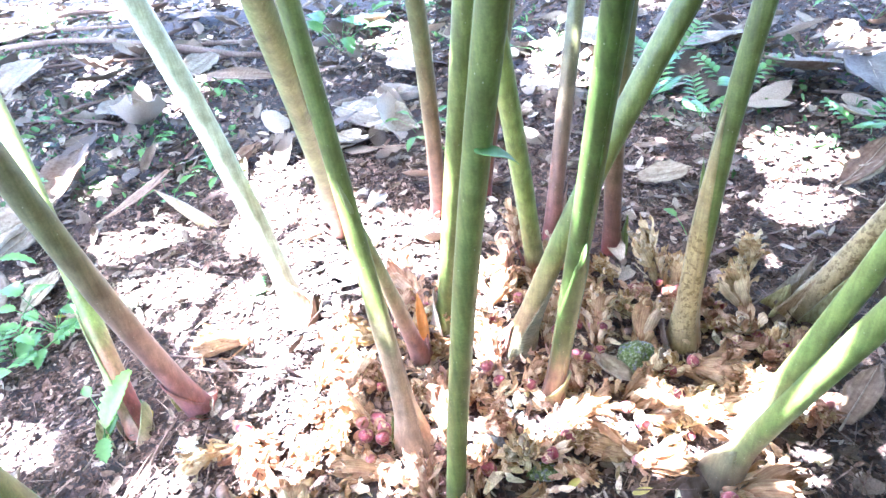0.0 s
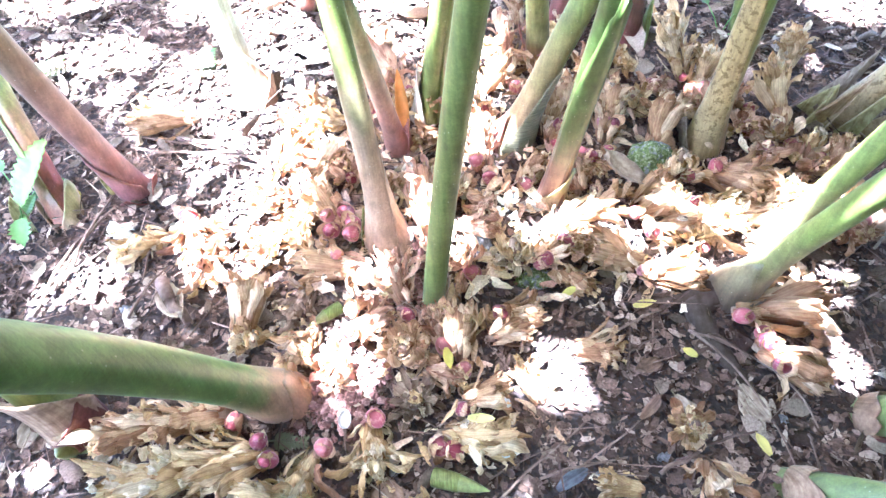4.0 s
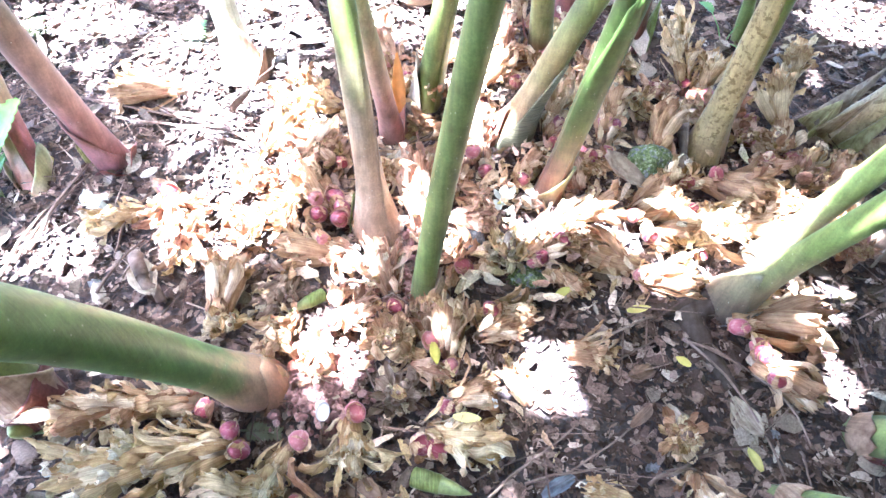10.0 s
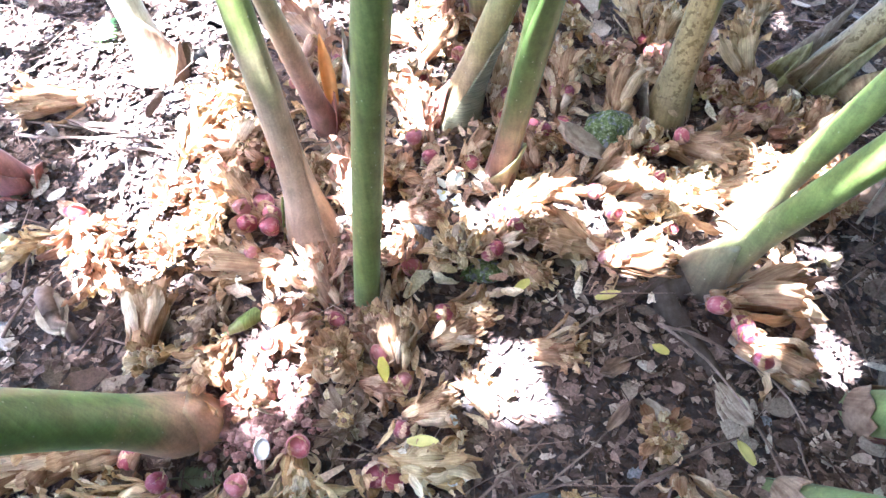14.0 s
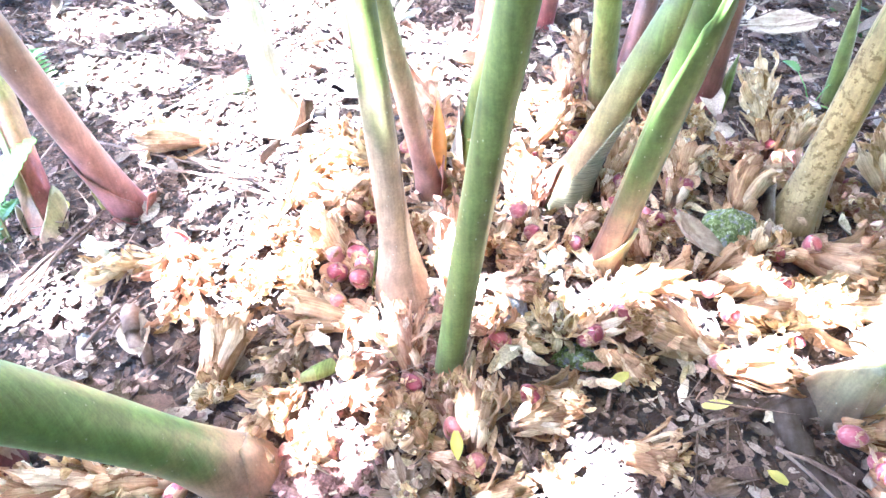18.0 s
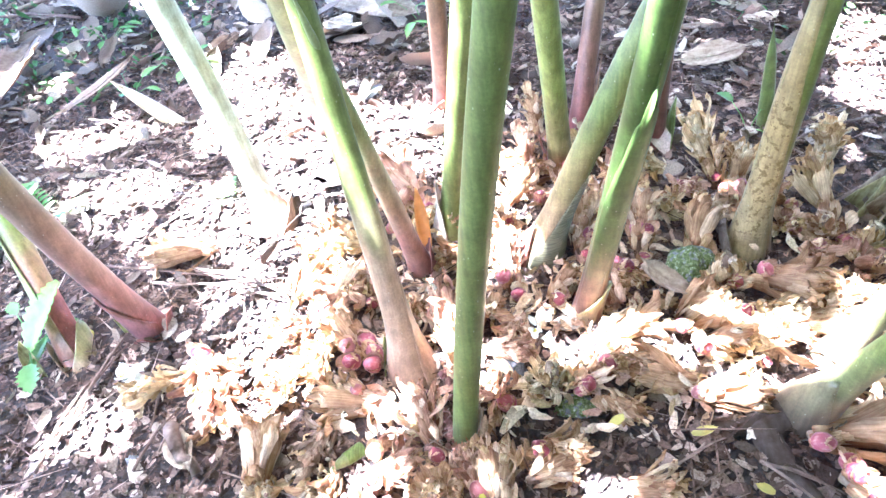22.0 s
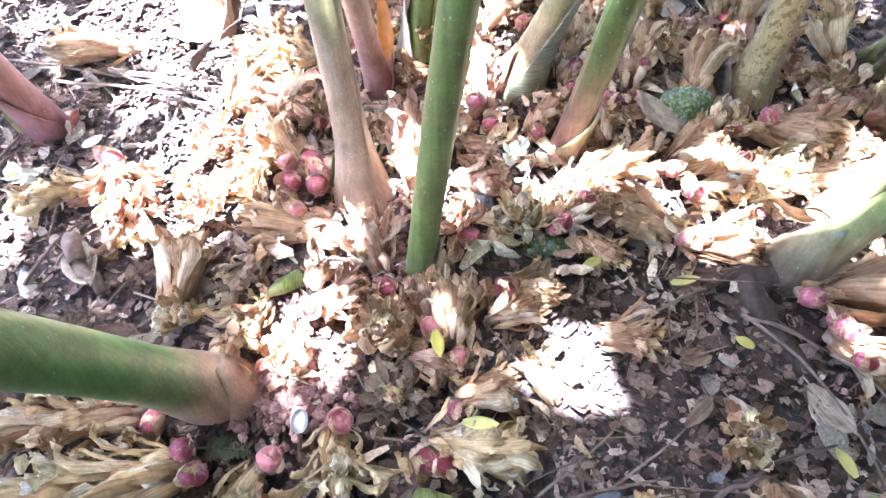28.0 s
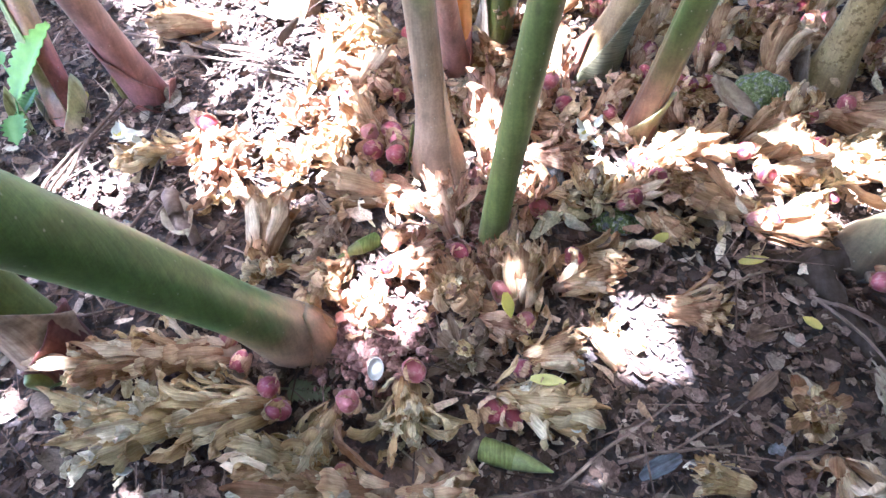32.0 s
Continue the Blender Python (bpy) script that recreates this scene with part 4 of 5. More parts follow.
def dry_leaf(x, y, tx, ty, ratio, tone):
    global leaf_count
    leaf_count += 1
    rng = random.Random(leaf_count * 5 + 2)
    far = Vector((tx - x, ty - y, 0))
    length = max(min(far.length, 0.38), 0.04)
    v, f = leaf_sheet(length, max(length * ratio, 0.02), 12, 7, rng.uniform(0.05, 0.45), rng.uniform(-0.1, 0.35), rng.uniform(0.9, 1.3), 0.10, 0.02, rng, 0.0, 0.0, 0.02)
    words = ["pale dry leaf lying on the litter", "grey-brown dry leaf lying on the litter", "brown curled dry leaf lying on the litter"][tone]
    base = thing("dry_leaf", (x, y, ground_z(x, y) + 0.008 + (0.02 if length > 0.09 else 0.0)), words, "dead leaf", "large dry leaves on the ground")
    m = aim(Vector((0, 0, 0)), far + Vector((0, 0, 0.10 * length)), (rng.uniform(-0.25, 0.25), rng.uniform(-0.45, 0.0), 1))
    ob = part("blade", mesh_of("blade", v, f, M_DRY[tone]), base, "", m)
    mod = ob.modifiers.new("thickness", "SOLIDIFY")
    mod.thickness = 0.0006
    pts = [Vector((0, -0.12 * length, 0.001)), Vector((0, 0, 0.001))] + [Vector(v[i * 7 + 3]) + Vector((0, 0, 0.0006)) for i in (3, 6, 9, 11)]
    tv, tf = tube(pts, [0.0016, 0.0016, 0.0013, 0.001, 0.0007, 0.0004] if length > 0.1 else [0.0008, 0.0008, 0.0006, 0.0005, 0.0004, 0.0003], 6)
    part("midrib", mesh_of("midrib", tv, tf, M_DRY[0]), ob)


dry_leaf(-0.179, 1.868, 0.052, 1.586, .32, 1)
dry_leaf(0.514, 1.223, 0.612, 1.195, .62, 0)
dry_leaf(1.103, 1.829, 1.036, 1.529, .6, 1)
dry_leaf(1.301, 1.772, 1.157, 1.439, .5, 1)
dry_leaf(-0.163, 3.013, -0.034, 2.091, .45, 0)
dry_leaf(-0.010, 2.291, 0.049, 2.032, .5, 0)
dry_leaf(-0.748, 2.331, -0.419, 2.162, .22, 2)
dry_leaf(-0.794, 2.379, -0.733, 2.591, .5, 0)
dry_leaf(-1.031, 2.260, -0.672, 1.764, .45, 1)
dry_leaf(-1.505, 2.455, -1.568, 2.937, .4, 0)
dry_leaf(0.872, 1.107, 0.975, 1.139, .4, 0)
dry_leaf(-0.835, 1.425, -0.878, 1.718, .4, 2)
dry_leaf(-0.838, 1.189, -0.785, 1.311, .6, 1)
dry_leaf(-0.663, 1.328, -0.541, 1.480, .25, 2)
dry_leaf(-0.677, 0.994, -0.657, 1.094, .45, 0)
dry_leaf(-0.447, 1.632, -0.377, 1.685, .5, 2)
dry_leaf(0.734, 2.460, 0.584, 1.987, .5, 0)
dry_leaf(-0.082, 1.952, 0.065, 1.853, .3, 1)
dry_leaf(0.964, 2.126, 0.951, 1.788, .5, 1)
dry_leaf(1.198, 1.842, 1.314, 1.716, .3, 2)
dry_leaf(0.558, 1.409, 0.618, 1.354, .4, 2)
dry_leaf(-1.112, 2.601, -1.084, 2.170, .4, 1)
dry_leaf(1.071, 2.077, 1.239, 2.132, .4, 1)
dry_leaf(1.068, 1.487, 1.052, 1.322, .4, 0)
dry_leaf(-0.736, 1.004, -0.801, 1.122, .4, 1)
dry_leaf(-0.159, 1.657, -0.091, 1.558, .5, 1)
dry_leaf(-1.102, 3.504, -0.777, 2.763, .5, 2)
dry_leaf(0.865, 1.099, 1.019, 1.203, .3, 2)
dry_leaf(0.323, 0.417, 0.337, 0.377, .3, 0)
dry_leaf(-0.312, 0.399, -0.307, 0.440, .5, 1)
dry_leaf(-0.017, 0.428, 0.036, 0.433, .25, 0)
dry_leaf(-0.550, 0.540, -0.473, 0.617, .4, 1)
dry_leaf(-0.689, 1.031, -0.677, 1.120, .4, 1)
dry_leaf(-1.403, 1.748, -1.245, 1.731, .35, 0)
dry_leaf(-2.063, 3.324, -1.841, 3.381, .4, 0)
dry_leaf(0.388, 0.418, 0.390, 0.373, .3, 0)
dry_leaf(-0.206, 0.576, -0.181, 0.525, .35, 1)

dry_leaf(0.575, 0.565, 0.660, 0.640, 0.35, 2)

# ---- twigs and straws ----
twig_count = 0


def twig(x, y, tx, ty, r):
    global twig_count
    twig_count += 1
    rng = random.Random(twig_count * 3)
    n, pts = 7, []
    z0 = ground_z(x, y) + 0.011 + r
    z1 = ground_z(tx, ty) + 0.011 + r
    off = Vector((y - ty, tx - x, 0)) * rng.uniform(-0.07, 0.07)
    for i in range(n):
        u = i / (n - 1)
        p = Vector((x + (tx - x) * u, y + (ty - y) * u, z0 + (z1 - z0) * u + 0.006 * math.sin(math.pi * u))) + off * math.sin(math.pi * u)
        pts.append(p + Vector((rng.uniform(-1, 1), rng.uniform(-1, 1), rng.uniform(-0.5, 0.5))) * r)
    v, f = tube([p - pts[0] for p in pts], [r * (1.1 - 0.45 * i / (n - 1)) for i in range(n)], 7)
    ob = new("twig", mesh_of("twig", v, f, M_TWIG))
    ob.location = pts[0]
    tagged(ob, "thick dry fallen branch on the ground" if r > 0.007 else "thin dry brown twig on the litter", "twig", "twigs on the litter")


twig(-2.321, 3.874, -1.353, 3.818, 0.0153)
twig(-1.965, 3.230, -1.266, 3.041, 0.0160)
twig(-1.285, 3.023, -0.499, 2.487, 0.0158)
twig(-1.578, 2.977, -0.997, 2.388, 0.0095)
twig(-0.569, 2.319, -0.689, 2.799, 0.0048)
twig(-1.253, 2.724, -1.055, 3.251, 0.0130)
twig(-0.122, 1.587, 0.083, 1.544, 0.0029)
twig(-0.333, 0.567, -0.294, 0.695, 0.0016)
twig(-0.217, 0.547, -0.189, 0.586, 0.0012)
twig(-0.167, 0.507, -0.113, 0.574, 0.0011)
twig(0.012, 0.417, -0.047, 0.420, 0.0012)
twig(0.227, 0.464, 0.331, 0.510, 0.0016)
twig(0.283, 0.461, 0.321, 0.479, 0.0013)
twig(0.137, 0.344, 0.218, 0.375, 0.0007)
twig(0.201, 0.341, 0.283, 0.391, 0.0011)
twig(0.308, 0.351, 0.390, 0.377, 0.0017)
twig(0.356, 0.483, 0.412, 0.446, 0.0012)
twig(0.412, 0.446, 0.445, 0.376, 0.0012)
twig(0.433, 0.371, 0.430, 0.337, 0.0012)
twig(0.051, 0.458, 0.097, 0.419, 0.0007)
twig(0.032, 0.500, 0.057, 0.428, 0.0007)
twig(0.097, 0.391, 0.017, 0.417, 0.0007)
twig(-0.236, 0.531, -0.205, 0.596, 0.0016)
twig(-0.178, 0.760, -0.076, 0.735, 0.0020)
twig(0.376, 0.524, 0.450, 0.544, 0.0012)
twig(0.355, 0.481, 0.406, 0.447, 0.0014)
twig(-0.146, 0.522, -0.030, 0.472, 0.0009)
twig(-0.344, 0.540, -0.306, 0.677, 0.0019)
twig(-0.256, 0.447, -0.164, 0.477, 0.0012)
twig(-1.9, 2.9, -1.0, 2.75, 0.008)
twig(-1.5, 2.6, -0.9, 2.95, 0.006)
twig(-1.2, 2.2, -0.75, 2.5, 0.006)
twig(-1.75, 2.5, -1.35, 2.2, 0.009)
twig(-0.9, 2.0, -1.3, 2.15, 0.005)
twig(-2.1, 3.5, -1.2, 3.3, 0.012)
twig(-1.0, 2.9, -0.45, 2.75, 0.01)
twig(0.9, 2.2, 1.3, 2.4, 0.006)
twig(1.1, 1.6, 1.35, 1.4, 0.004)
twig(0.75, 1.2, 0.98, 1.3, 0.003)
twig(0.554, 0.792, 0.745, 0.903, 0.0019)
twig(0.069, 0.311, 0.150, 0.328, 0.0014)
twig(0.140, 0.322, 0.232, 0.392, 0.0013)
twig(0.288, 0.341, 0.335, 0.355, 0.0020)
twig(-0.203, 0.562, -0.174, 0.516, 0.0075)
twig(-0.245, 0.812, -0.124, 0.756, 0.0034)
twig(-0.300, 0.800, -0.150, 0.765, 0.0018)
twig(-0.323, 0.583, -0.304, 0.712, 0.0021)
twig(-0.10, 0.47, 0.00, 0.445, 0.0012)
twig(-0.05, 0.345, 0.03, 0.36, 0.0009)
twig(0.445, 0.863, 0.722, 0.997, 0.0024)

twig(0.355, 0.485, 0.410, 0.338, 0.0013)
twig(0.181, 0.343, 0.263, 0.358, 0.0014)
twig(-0.401, 0.854, -0.172, 0.785, 0.0018)
twig(-0.211, 0.670, -0.233, 0.574, 0.0015)
twig(-0.105, 0.739, -0.217, 0.782, 0.0016)
twig(0.025, 0.469, 0.058, 0.409, 0.0009)
twig(-0.112, 0.365, -0.094, 0.310, 0.0008)
dry_leaf(-0.010, 0.434, 0.030, 0.439, .3, 0)
dry_leaf(-0.212, 0.574, -0.172, 0.515, .4, 0)
dry_leaf(-0.066, 0.546, -0.063, 0.516, .4, 2)
dry_leaf(0.388, 0.424, 0.399, 0.376, .35, 0)
dry_leaf(0.032, 0.344, 0.050, 0.328, .7, 2)

# ---- weeds and other green things ----


def weed(x, y, size, leaves, shape, seed, label="small green weed with toothed leaves in the litter"):
    """A low plant: thin stems, each with one leaf."""
    rng = random.Random(seed)
    base = thing("weed", (x, y, ground_z(x, y)), label, "weed", "weeds among the litter")
    for i in range(leaves):
        a = i * 2.4 + rng.uniform(-0.4, 0.4)
        reach = size * rng.uniform(0.35, 1.0)
        top = Vector((math.cos(a) * reach, math.sin(a) * reach, size * rng.uniform(0.35, 0.9)))
        tv, tf = tube([Vector((0, 0, 0)), top * 0.5 + Vector((0, 0, size * 0.12)), top], [0.0011, 0.0009, 0.0006], 5)
        stem = part("stem", mesh_of("stem", tv, tf, M_GREEN), base)
        n = size * rng.uniform(0.45, 0.75)
        v, f = leaf_sheet(n, n * shape, 13, 5, 0.3, rng.uniform(-0.5, 0.1), 0.9, 0.06, 0.02, rng)
        v = [(q[0] * (0.68 if (j // 5) % 2 and j % 5 in (0, 4) else 1.0), q[1], q[2]) for j, q in enumerate(v)]
        part("leaf", mesh_of("leaf", v, f, M_GREEN), stem, "", aim(top, Vector((math.cos(a), math.sin(a), rng.uniform(-0.3, 0.3))), (0, 0, 1)))


weed(-0.572, 0.929, 0.075, 6, 0.75, 1)
weed(-0.654, 0.892, 0.085, 6, 0.6, 2)
weed(-0.228, 2.486, 0.16, 7, 0.7, 3)
weed(-0.410, 0.705, 0.055, 4, 0.7, 4)
weed(-0.870, 1.087, 0.12, 5, 0.5, 6)
weed(-0.605, 0.948, 0.08, 5, 0.8, 7)
weed(0.067, 1.603, 0.08, 6, 0.4, 8)
weed(-0.751, 0.845, 0.08, 6, 0.4, 9)
weed(0.490, 2.144, 0.12, 6, 0.6, 10)
weed(0.125, 1.503, 0.08, 6, 0.35, 11)
weed(0.077, 2.888, 0.15, 6, 0.7, 12)
weed(1.494, 2.074, 0.12, 6, 0.6, 13)
weed(-0.635, 2.174, 0.08, 6, 0.5, 14)
weed(0.546, 1.005, 0.045, 3, 0.7, 15)
weed(-0.45, 1.52, 0.06, 5, 0.6, 16)
weed(-0.72, 1.75, 0.07, 6, 0.6, 17)
weed(-0.55, 1.42, 0.06, 5, 0.6, 18)


def pinnate(x, y, length, pairs, seed, lean, yaw, label="feathery green weed in dry litter", fronds=3, mat=None):
    """A feathery frond or several, with leaflets in pairs."""
    rng = random.Random(seed)
    base = thing("fern_weed", (x, y, ground_z(x, y)), label, "weed", "weeds among the litter")
    for s in range(fronds):
        a = yaw + s * 2.1 + rng.uniform(-0.3, 0.3)
        run = Vector((math.cos(a) * math.cos(lean), math.sin(a) * math.cos(lean), math.sin(lean)))
        pts = [run * (length * k / 5) + Vector((0, 0, 0.01 - 0.3 * length * (k / 5) ** 2 * math.cos(lean) * 0.6)) for k in range(6)]
        tv, tf = tube(pts, [0.0011, 0.001, 0.0009, 0.0008, 0.0006, 0.0004], 5)
        frond = part("frond_stem", mesh_of("frond_stem", tv, tf, mat or M_GREEN), base)
        v, f = leaf_sheet(length * 0.27, length * 0.12, 5, 3, 0.2, -0.2, 1.0, 0.05, 0.0, rng)
        me = mesh_of("leaflet", v, f, mat or M_GREEN)
        side = run.cross(Vector((0, 0, 1))).normalized()
        for k in range(pairs):
            u = 0.25 + 0.75 * k / pairs
            i = min(int(u * 5), 4)
            p = pts[i].lerp(pts[i + 1], u * 5 - i)
            for d in (-1, 1):
                part("leaflet", me, frond, "", aim(p, side * d + run * 0.5, (0, 0, 1), 1.15 - 0.5 * u))


pinnate(-0.247, 0.960, 0.075, 7, 1, 0.2, 1.8, "single pale green feathery leaf on bright litter", 1)
pinnate(-0.075, 0.392, 0.042, 8, 9, 0.05, 0.0, "small olive feathery leaf beside a stout stalk", 1, M_OLIVE)
pinnate(-0.60, 0.90, 0.09, 6, 11, 0.5, 0.4)
pinnate(-0.68, 0.84, 0.10, 6, 12, 0.5, 1.4)
pinnate(-0.52, 0.98, 0.08, 6, 13, 0.5, 2.4)
pinnate(0.798, 1.900, 0.20, 8, 2, 0.7, 0.3)
pinnate(0.675, 1.663, 0.16, 7, 3, 0.8, 1.0)
pinnate(0.755, 1.518, 0.13, 7, 4, 0.8, 1.7)
pinnate(0.901, 1.668, 0.16, 7, 5, 0.7, 2.2)
pinnate(1.05, 1.35, 0.12, 6, 6, 0.7, 0.2)
pinnate(-0.95, 1.45, 0.12, 6, 7, 0.6, 0.9)
pinnate(0.62, 1.85, 0.14, 6, 8, 0.6, 0.9)


def single_leaf(name, x, y, z, yaw, tilt, length, width, mat, label, category, cup=0.2, curl=0.0, ragged=0.05, blunt=0.0):
    v, f = leaf_sheet(length, width, 9, 5, cup, curl, 1.0, ragged, 0.02, random.Random(int(abs(x) * 1000)), blunt)
    ob = new(name, mesh_of(name, v, f, mat))
    ob.matrix_world = pose(x, y, ground_z(x, y) + z, tilt, 0, yaw)
    mod = ob.modifiers.new("thickness", "SOLIDIFY")
    mod.thickness = 0.0005
    return tagged(ob, label, category)


pod_cluster(-0.008, 0.630, ((-0.006, 0.646, 0.024, 1.05), (-0.021, 0.622, 0.022, 0.95), (0.002, 0.615, 0.022, 1.0)), 2, 5)
# fallen yellow leaves
for lx, ly, lz, yaw, n in ((0.303, 0.516, 0.012, -85, 0.024), (0.120, 0.390, 0.040, -100, 0.026), (0.103, 0.466, 0.034, 188, 0.027), (0.228, 0.525, 0.022, -70, 0.02),
                           (0.392, 0.352, 0.012, 20, 0.022), (-0.345, 0.71, 0.01, 40, 0.02), (-0.60, 0.985, 0.01, 100, 0.02), (0.355, 0.455, 0.012, 60, 0.016)):
    tagged(single_leaf("yellow_leaf", lx, ly, lz, yaw, 6, n, 0.0095, M_YELLOW, "small fallen yellow leaf on litter", "dead leaf", 0.25, 0.1), group="fallen yellow leaves")
# white petals on withered spikes
for lx, ly, lz, yaw, n in ((0.153, 0.364, 0.02, 170, 0.02), (0.160, 0.404, 0.03, 30, 0.016), (-0.245, 0.625, 0.03, 110, 0.028), (0.175, 0.625, 0.045, 60, 0.02), (0.186, 0.63, 0.045, -40, 0.018),
                           (-0.195, 0.335, 0.03, 120, 0.02), (-0.17, 0.325, 0.035, 200, 0.018), (-0.155, 0.318, 0.03, 160, 0.02), (-0.21, 0.345, 0.03, 100, 0.018), (0.205, 0.575, 0.04, 10, 0.017)):
    tagged(single_leaf("white_petal", lx, ly, lz, yaw, 25, n * 0.6, n * 0.38, M_WHITE, "crumpled white flower petal on a dry spike", "petal", 0.7, 0.7, 0.2), group="white petals")
# leaf blades near the stalks
def serrated_blade(length, width, teeth=9):
    """A toothed leaf along +y, folded along its midrib, with pleats between the side veins."""
    rows, cols, verts = teeth * 3 + 1, 9, []
    for i in range(rows):
        u = i / (rows - 1)
        w = width * 0.5 * (math.sin(math.pi * (0.06 + 0.9 * u ** 0.85)) ** 0.75) * (0.80 + 0.24 * ((3 - i % 3) / 3))
        for j in range(cols):
            v = 2 * j / (cols - 1) - 1
            verts.append((v * w, length * u + 0.12 * abs(v) * w, 0.25 * abs(v) * w + 0.0012 * math.sin(2 * math.pi * i / 3) * abs(v) - 0.12 * length * u * u))
    return verts, grid_faces(rows, cols)


serrated = thing("serrated_leaf", (-0.392, 0.664, ground_z(-0.392, 0.664)), "bright green serrated leaf on a thin stem before a red-footed stalk", "leaf")
sv, sf = tube([(0, 0, -0.005), (0.0, -0.002, 0.02), (0.004, 0.006, 0.042)], [0.0014, 0.0012, 0.001], 6)
part("stem", mesh_of("stem", sv, sf, M_GREEN), serrated)
for bx, by, bz, tilt, turn, n, wide in ((0.004, 0.006, 0.042, 48, -40, 0.084, 0.048), (0.0, 0.0, 0.024, 30, -20, 0.034, 0.020)):
    sv, sf = serrated_blade(n, wide)
    blade = part("blade", mesh_of("blade", sv, sf, M_FRESH), serrated, "", pose(bx, by, bz, tilt, 0, turn))
    mod = blade.modifiers.new("thickness", "SOLIDIFY")
    mod.thickness = 0.0005
single_leaf("pointed_shoot", -0.391, 0.668, -0.004, 8, 84, 0.062, 0.017, M_SHEATH["lime"], "pale green pointed sheath beside a red-footed stalk", "shoot", 1.1, 0.1, 0.02)
single_leaf("orange_blade", 0.062, 0.797, 0.0, 14, 80, 0.10, 0.016, M_ORANGE, "orange pointed young leaf sheath", "leaf", 0.6, 0.1, 0.03)
single_leaf("stalk_leaf", 0.152, 0.462, 0.515, -80, -15, 0.035, 0.02, M_GREEN, "small green leaf caught on a stalk", "leaf", 0.2, -0.3, 0.03)


def lump(name, x, y, sx, sy, sz, mat, label, category, seed):
    bm = bmesh.new()
    bmesh.ops.create_icosphere(bm, subdivisions=4, radius=1.0)
    for v in bm.verts:
        k = 1 + 0.38 * noise.noise(v.co * 1.3 + Vector((seed, 0, 0))) + 0.09 * noise.noise(v.co * 6 + Vector((seed, 2, 0)))
        v.co = Vector((v.co.x * sx, v.co.y * sy, v.co.z * sz)) * k
    me = bpy.data.meshes.new(name)
    bm.to_mesh(me)
    bm.free()
    me.materials.append(mat)
    me.polygons.foreach_set("use_smooth", [True] * len(me.polygons))
    ob = new(name, me)
    ob.location = (x, y, ground_z(x, y) + sz * 0.55)
    return tagged(ob, label, category)


lump("mossy_stone", 0.362, 0.715, 0.027, 0.022, 0.026, M_MOSS, "small stone covered in green moss", "stone", 1)
lump("mossy_stone", 0.205, 0.555, 0.021, 0.011, 0.011, M_MOSS, "flat stone with dark green moss", "stone", 2)
lump("grey_stone", 0.150, 0.605, 0.011, 0.016, 0.012, M_ROCK, "small rounded grey stone", "stone", 3)
for k, (rx, ry) in enumerate(((0.30, 0.36), (0.24, 0.345), (0.42, 0.39), (-0.10, 0.60), (0.05, 0.36), (-0.45, 0.80), (0.70, 1.05), (0.85, 0.95), (-0.25, 0.55))):
    tagged(lump("pebble", rx, ry, 0.006, 0.005, 0.004, M_ROCK, "tiny grey pebble in the litter", "stone", 5 + k), group="pebbles")


def shoot(x, y, tx, ty, r, rise, label):
    """A fat pointed young shoot, half in the litter."""
    foot = Vector((x, y, ground_z(x, y) + 0.006))
    way = Vector((tx - x, ty - y, rise))
    prof = (0.75, 1.0, 1.0, 0.9, 0.7, 0.42, 0.06)
    v, f = tube([way * (i / 6) for i in range(7)], [r * p for p in prof], 14)
    base = thing("young_shoot", foot, label, "shoot")
    bud = part("bud", mesh_of("bud", v, f, M_STALK["green"]), base)
    v, f = tube([way * (i / 6 * 0.5 - 0.04) for i in range(7)], [r * p for p in (1.12, 1.16, 1.14, 1.12, 1.08, 1.06, 1.05)], 14)
    part("scale", mesh_of("scale", v, f[:-2], M_SHEATH["green"]), bud)


shoot(0.088, 0.350, 0.136, 0.332, 0.0080, 0.008, "pointed bright green young shoot in dark litter")
shoot(-0.012, 0.535, -0.041, 0.508, 0.0065, 0.008, "small pale green shoot lying in the litter")
shoot(-0.262, 0.405, -0.255, 0.375, 0.012, 0.03, "mottled green shoot under a stout stalk")

# curled leaves and withered florets between the twigs
dry_leaf(-0.965, 1.20, -0.80, 1.36, .5, 0)
single_leaf("curled_leaf", 0.196, 0.331, 0.012, -65, 8, 0.032, 0.012, M_LITTER_BLUE, "blue-grey curled dry leaf on the litter", "dead leaf", 1.4, 0.3, 0.12)
single_leaf("curled_leaf", 0.284, 0.393, 0.012, -55, 8, 0.030, 0.010, M_DRY[2], "brown curled dry leaf on the litter", "dead leaf", 1.2, 0.9, 0.12)
single_leaf("curled_leaf", 0.318, 0.452, 0.010, 120, 8, 0.040, 0.016, M_DRY[2], "brown curled dry leaf on the litter", "dead leaf", 1.0, 0.5, 0.12)
single_leaf("curled_leaf", 0.345, 0.668, 0.026, 78, 16, 0.066, 0.038, M_DRY[0], "pale grey curled dry leaf beside a mossy stone", "dead leaf", 0.55, 0.6, 0.14)
single_leaf("curled_leaf", 0.02, 0.436, 0.014, 75, 10, 0.036, 0.012, M_DRY[0], "pale brown dry leaf by the stout stalk", "dead leaf", 0.8, 0.2, 0.1)


